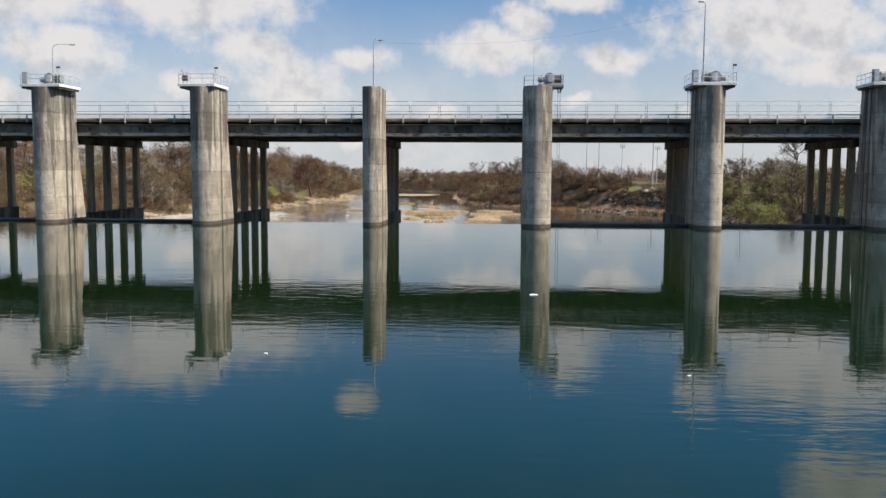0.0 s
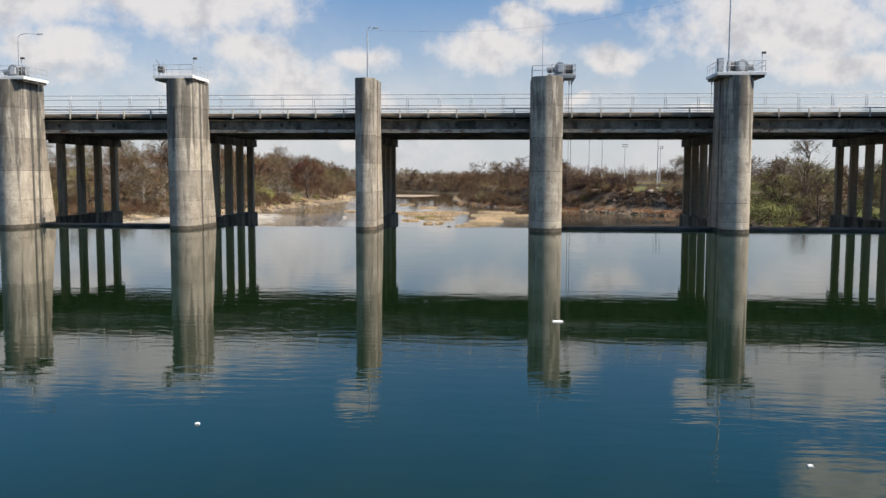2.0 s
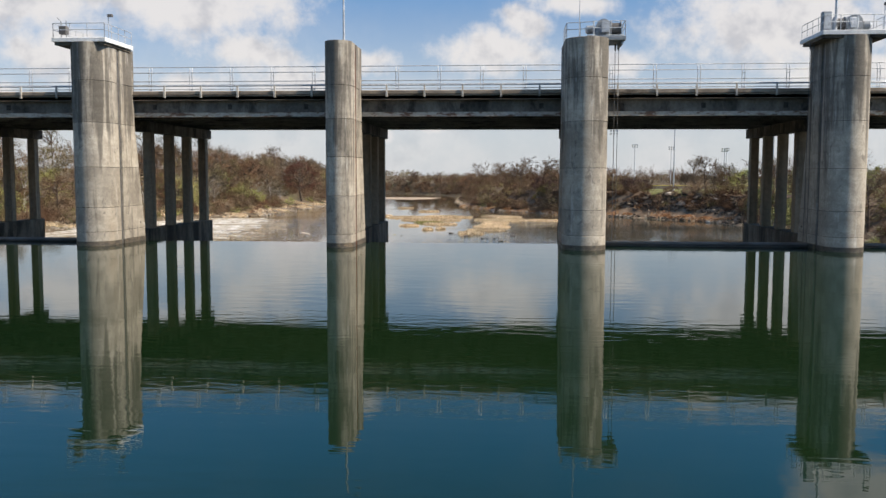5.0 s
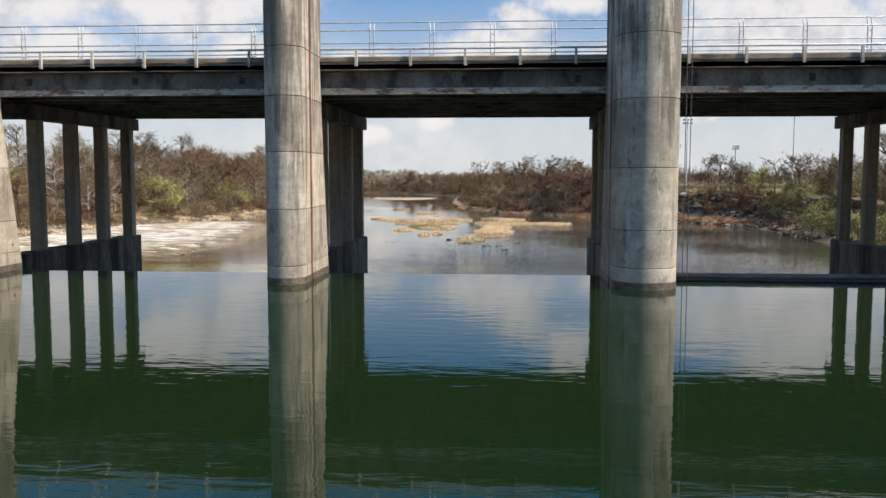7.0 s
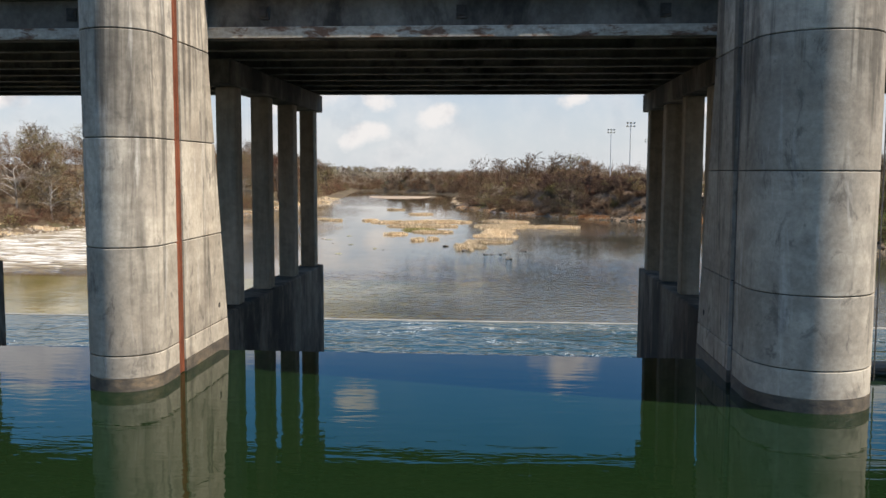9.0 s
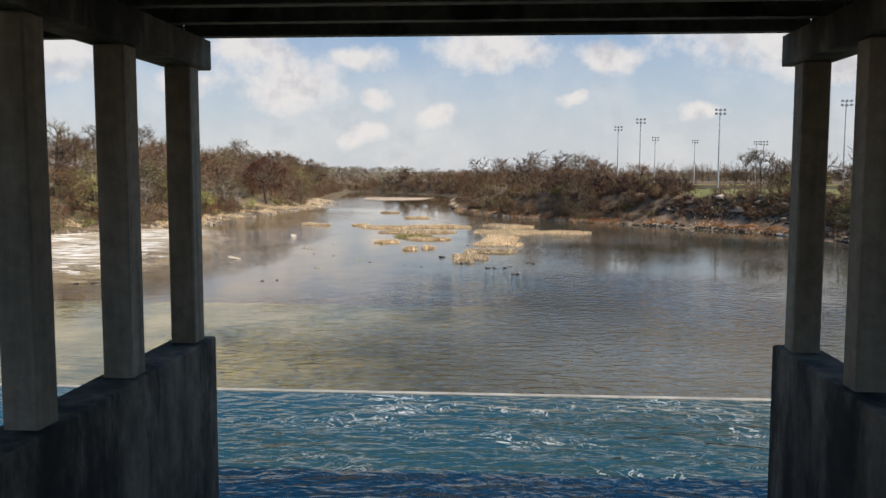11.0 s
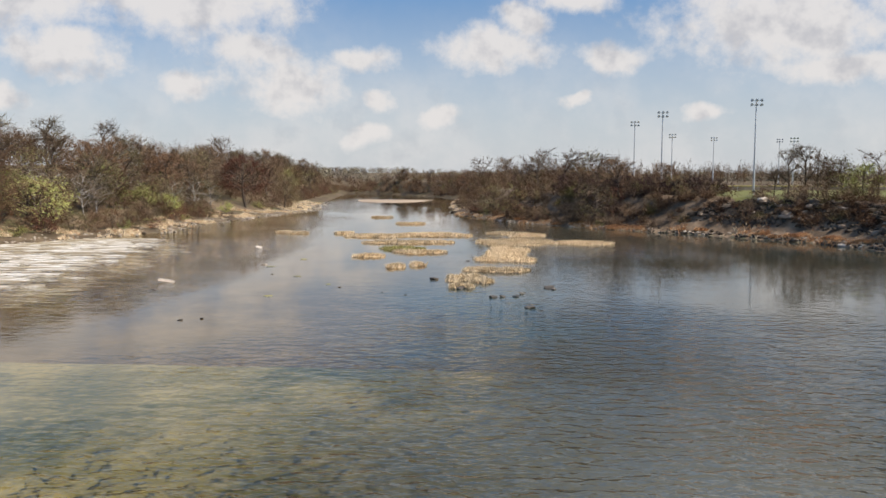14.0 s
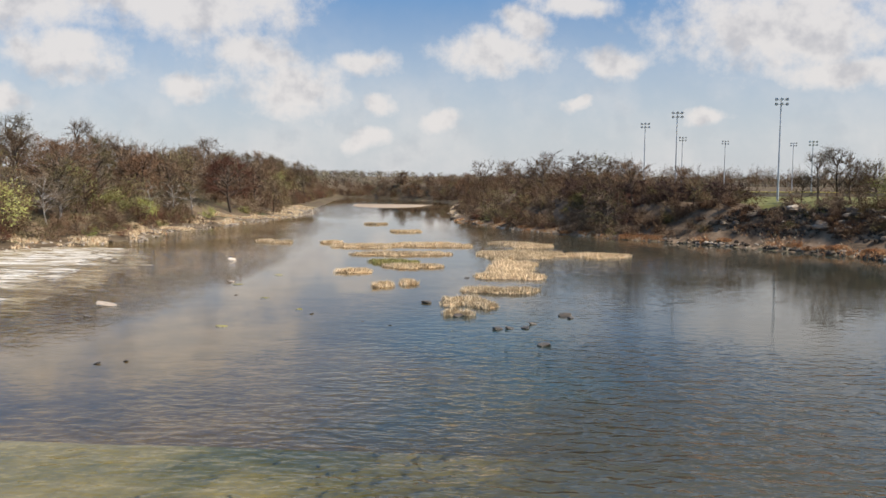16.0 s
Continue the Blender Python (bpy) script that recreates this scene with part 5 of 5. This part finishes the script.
slab("apron", shelf_bed, "tan algae-covered apron under shallow water", [(43, -90, 32), (70, -80, 32), (93.5, -70, 30)], ZD - 0.16, fall=0.35, bumpy=0.06)
slab("ledge", limestone, "white limestone ledge with thin running water", [(94, -102, -60), (105, -102, -42), (122, -100, -34), (146, -98, -36), (188, -95, -44), (212, -84, -60)], ZD + 0.03, fall=0.5, bumpy=0.17, cells=190)
slab("shoal", shoal_bed, "brown stony shoal under shallow water", [(91.5, -100, 24), (150, -98, 26), (190, -95, 26), (250, -71, 8), (340, -62, -20)], ZD - 0.2, fall=0.5, bumpy=0.06, cells=90)
slab("sandbar", sand, "pale sand and gravel bar", [(425, -48, -40), (433, -58, -26), (450, -64, -18), (470, -66, -16)], ZD + 0.06, bumpy=0.05)


# ---- sports field and its lights ----
def field_light(x, y, top, heads=6):
    z = -0.9
    root = thing("field_light", "tall steel sports field light mast with a lamp cluster", "light mast", "sports field lights", at=(x, y, z))
    h = top - z
    part("pole", Mesh().tube([(0, 0, 0), (0, 0, h * 0.5), (0, 0, h)], [0.3, 0.22, 0.13], 8), galvanised, root)
    for k in range(2):
        part("crossarm", Mesh().box(-1.5, 1.5, -0.06, 0.06, h - 0.2 - k * 1.2, h - 0.08 - k * 1.2), galvanised, root)
    for i in range(heads):
        u, v = -1.3 + (i % 3) * 1.3, h + 0.15 - (i // 3) * 1.2
        lamp = part("lamp_head", Mesh().tube([(u, 0.1, v), (u, -0.35, v - 0.12), (u, -0.55, v - 0.2)], [0.16, 0.34, 0.42], 10), grey_machine, root)
        part("lens", Mesh().tube([(u, -0.552, v - 0.2), (u, -0.58, v - 0.21)], 0.38, 10), lamp_glass, lamp)


for x, y, t in ((56.6, 366, 24.0), (57.2, 310, 23.9), (85, 444, 22.5), (112, 479, 22.3), (75.8, 274, 24.7), (148.7, 494, 22), (121, 384, 18.5), (109.7, 264, 26.5)):
    field_light(x, y, t)
root = thing("outfield_fence", "low dark ball field fence with a yellow top rail", "fence", at=(0, 330, -0.9))
for k in range(12):
    part("panel", Mesh().box(58 + k * 7, 64.9 + k * 7, -0.03, 0.03, 0.05, 1.5), field_fence, root)
    part("top_rail", Mesh().tube([(58 + k * 7, 0, 1.55), (64.95 + k * 7, 0, 1.55)], 0.07, 6), yellow_paint, root, "yellow top rail")
    part("post", Mesh().tube([(58 + k * 7, 0.08, 0), (58 + k * 7, 0.08, 1.6)], 0.06, 6), galvanised, root)
for x in (52.5, 56.5):
    root = thing("foul_pole", "yellow foul pole by the ball field", "pole", "foul poles", at=(x, 318, -0.9))
    part("pole", Mesh().tube([(0, 0, 0), (0, 0, 4.5)], 0.12, 8), yellow_paint, root)

# litter afloat on the reservoir
for x, y, s in ((16.65, -53.5, 0.2), (7.4, -68.3, 0.055), (20.75, -70.2, 0.055)):
    ob = part("floating_litter", Mesh().soft_box(-s, s, -s * 0.8, s * 0.8, -0.02, 0.035, 0.01), litter_white)
    ob.location = (x, y, 0)
    tagged(ob, "scrap of white foam afloat on the water", "litter")

# floating weed in the river
for i, (x, y, s) in enumerate(((-18.8, 129, 0.5), (-27, 160, 0.6), (-20, 148, 0.4), (-24.5, 171, 0.5), (-14, 140, 0.3))):
    root = thing("weed_mat", "small floating mat of pale green water weed", "water weed", "floating weed", at=(x, y, ZD))
    r = random.Random(60 + i)
    part("mat", mound(r, s * 1.2, s * 0.8, 0.05), leaf_olive, root)
    part("leaves", tuft_mesh(r, 70, s * 1.1, s * 0.7, 0.16), leaf_green, root)
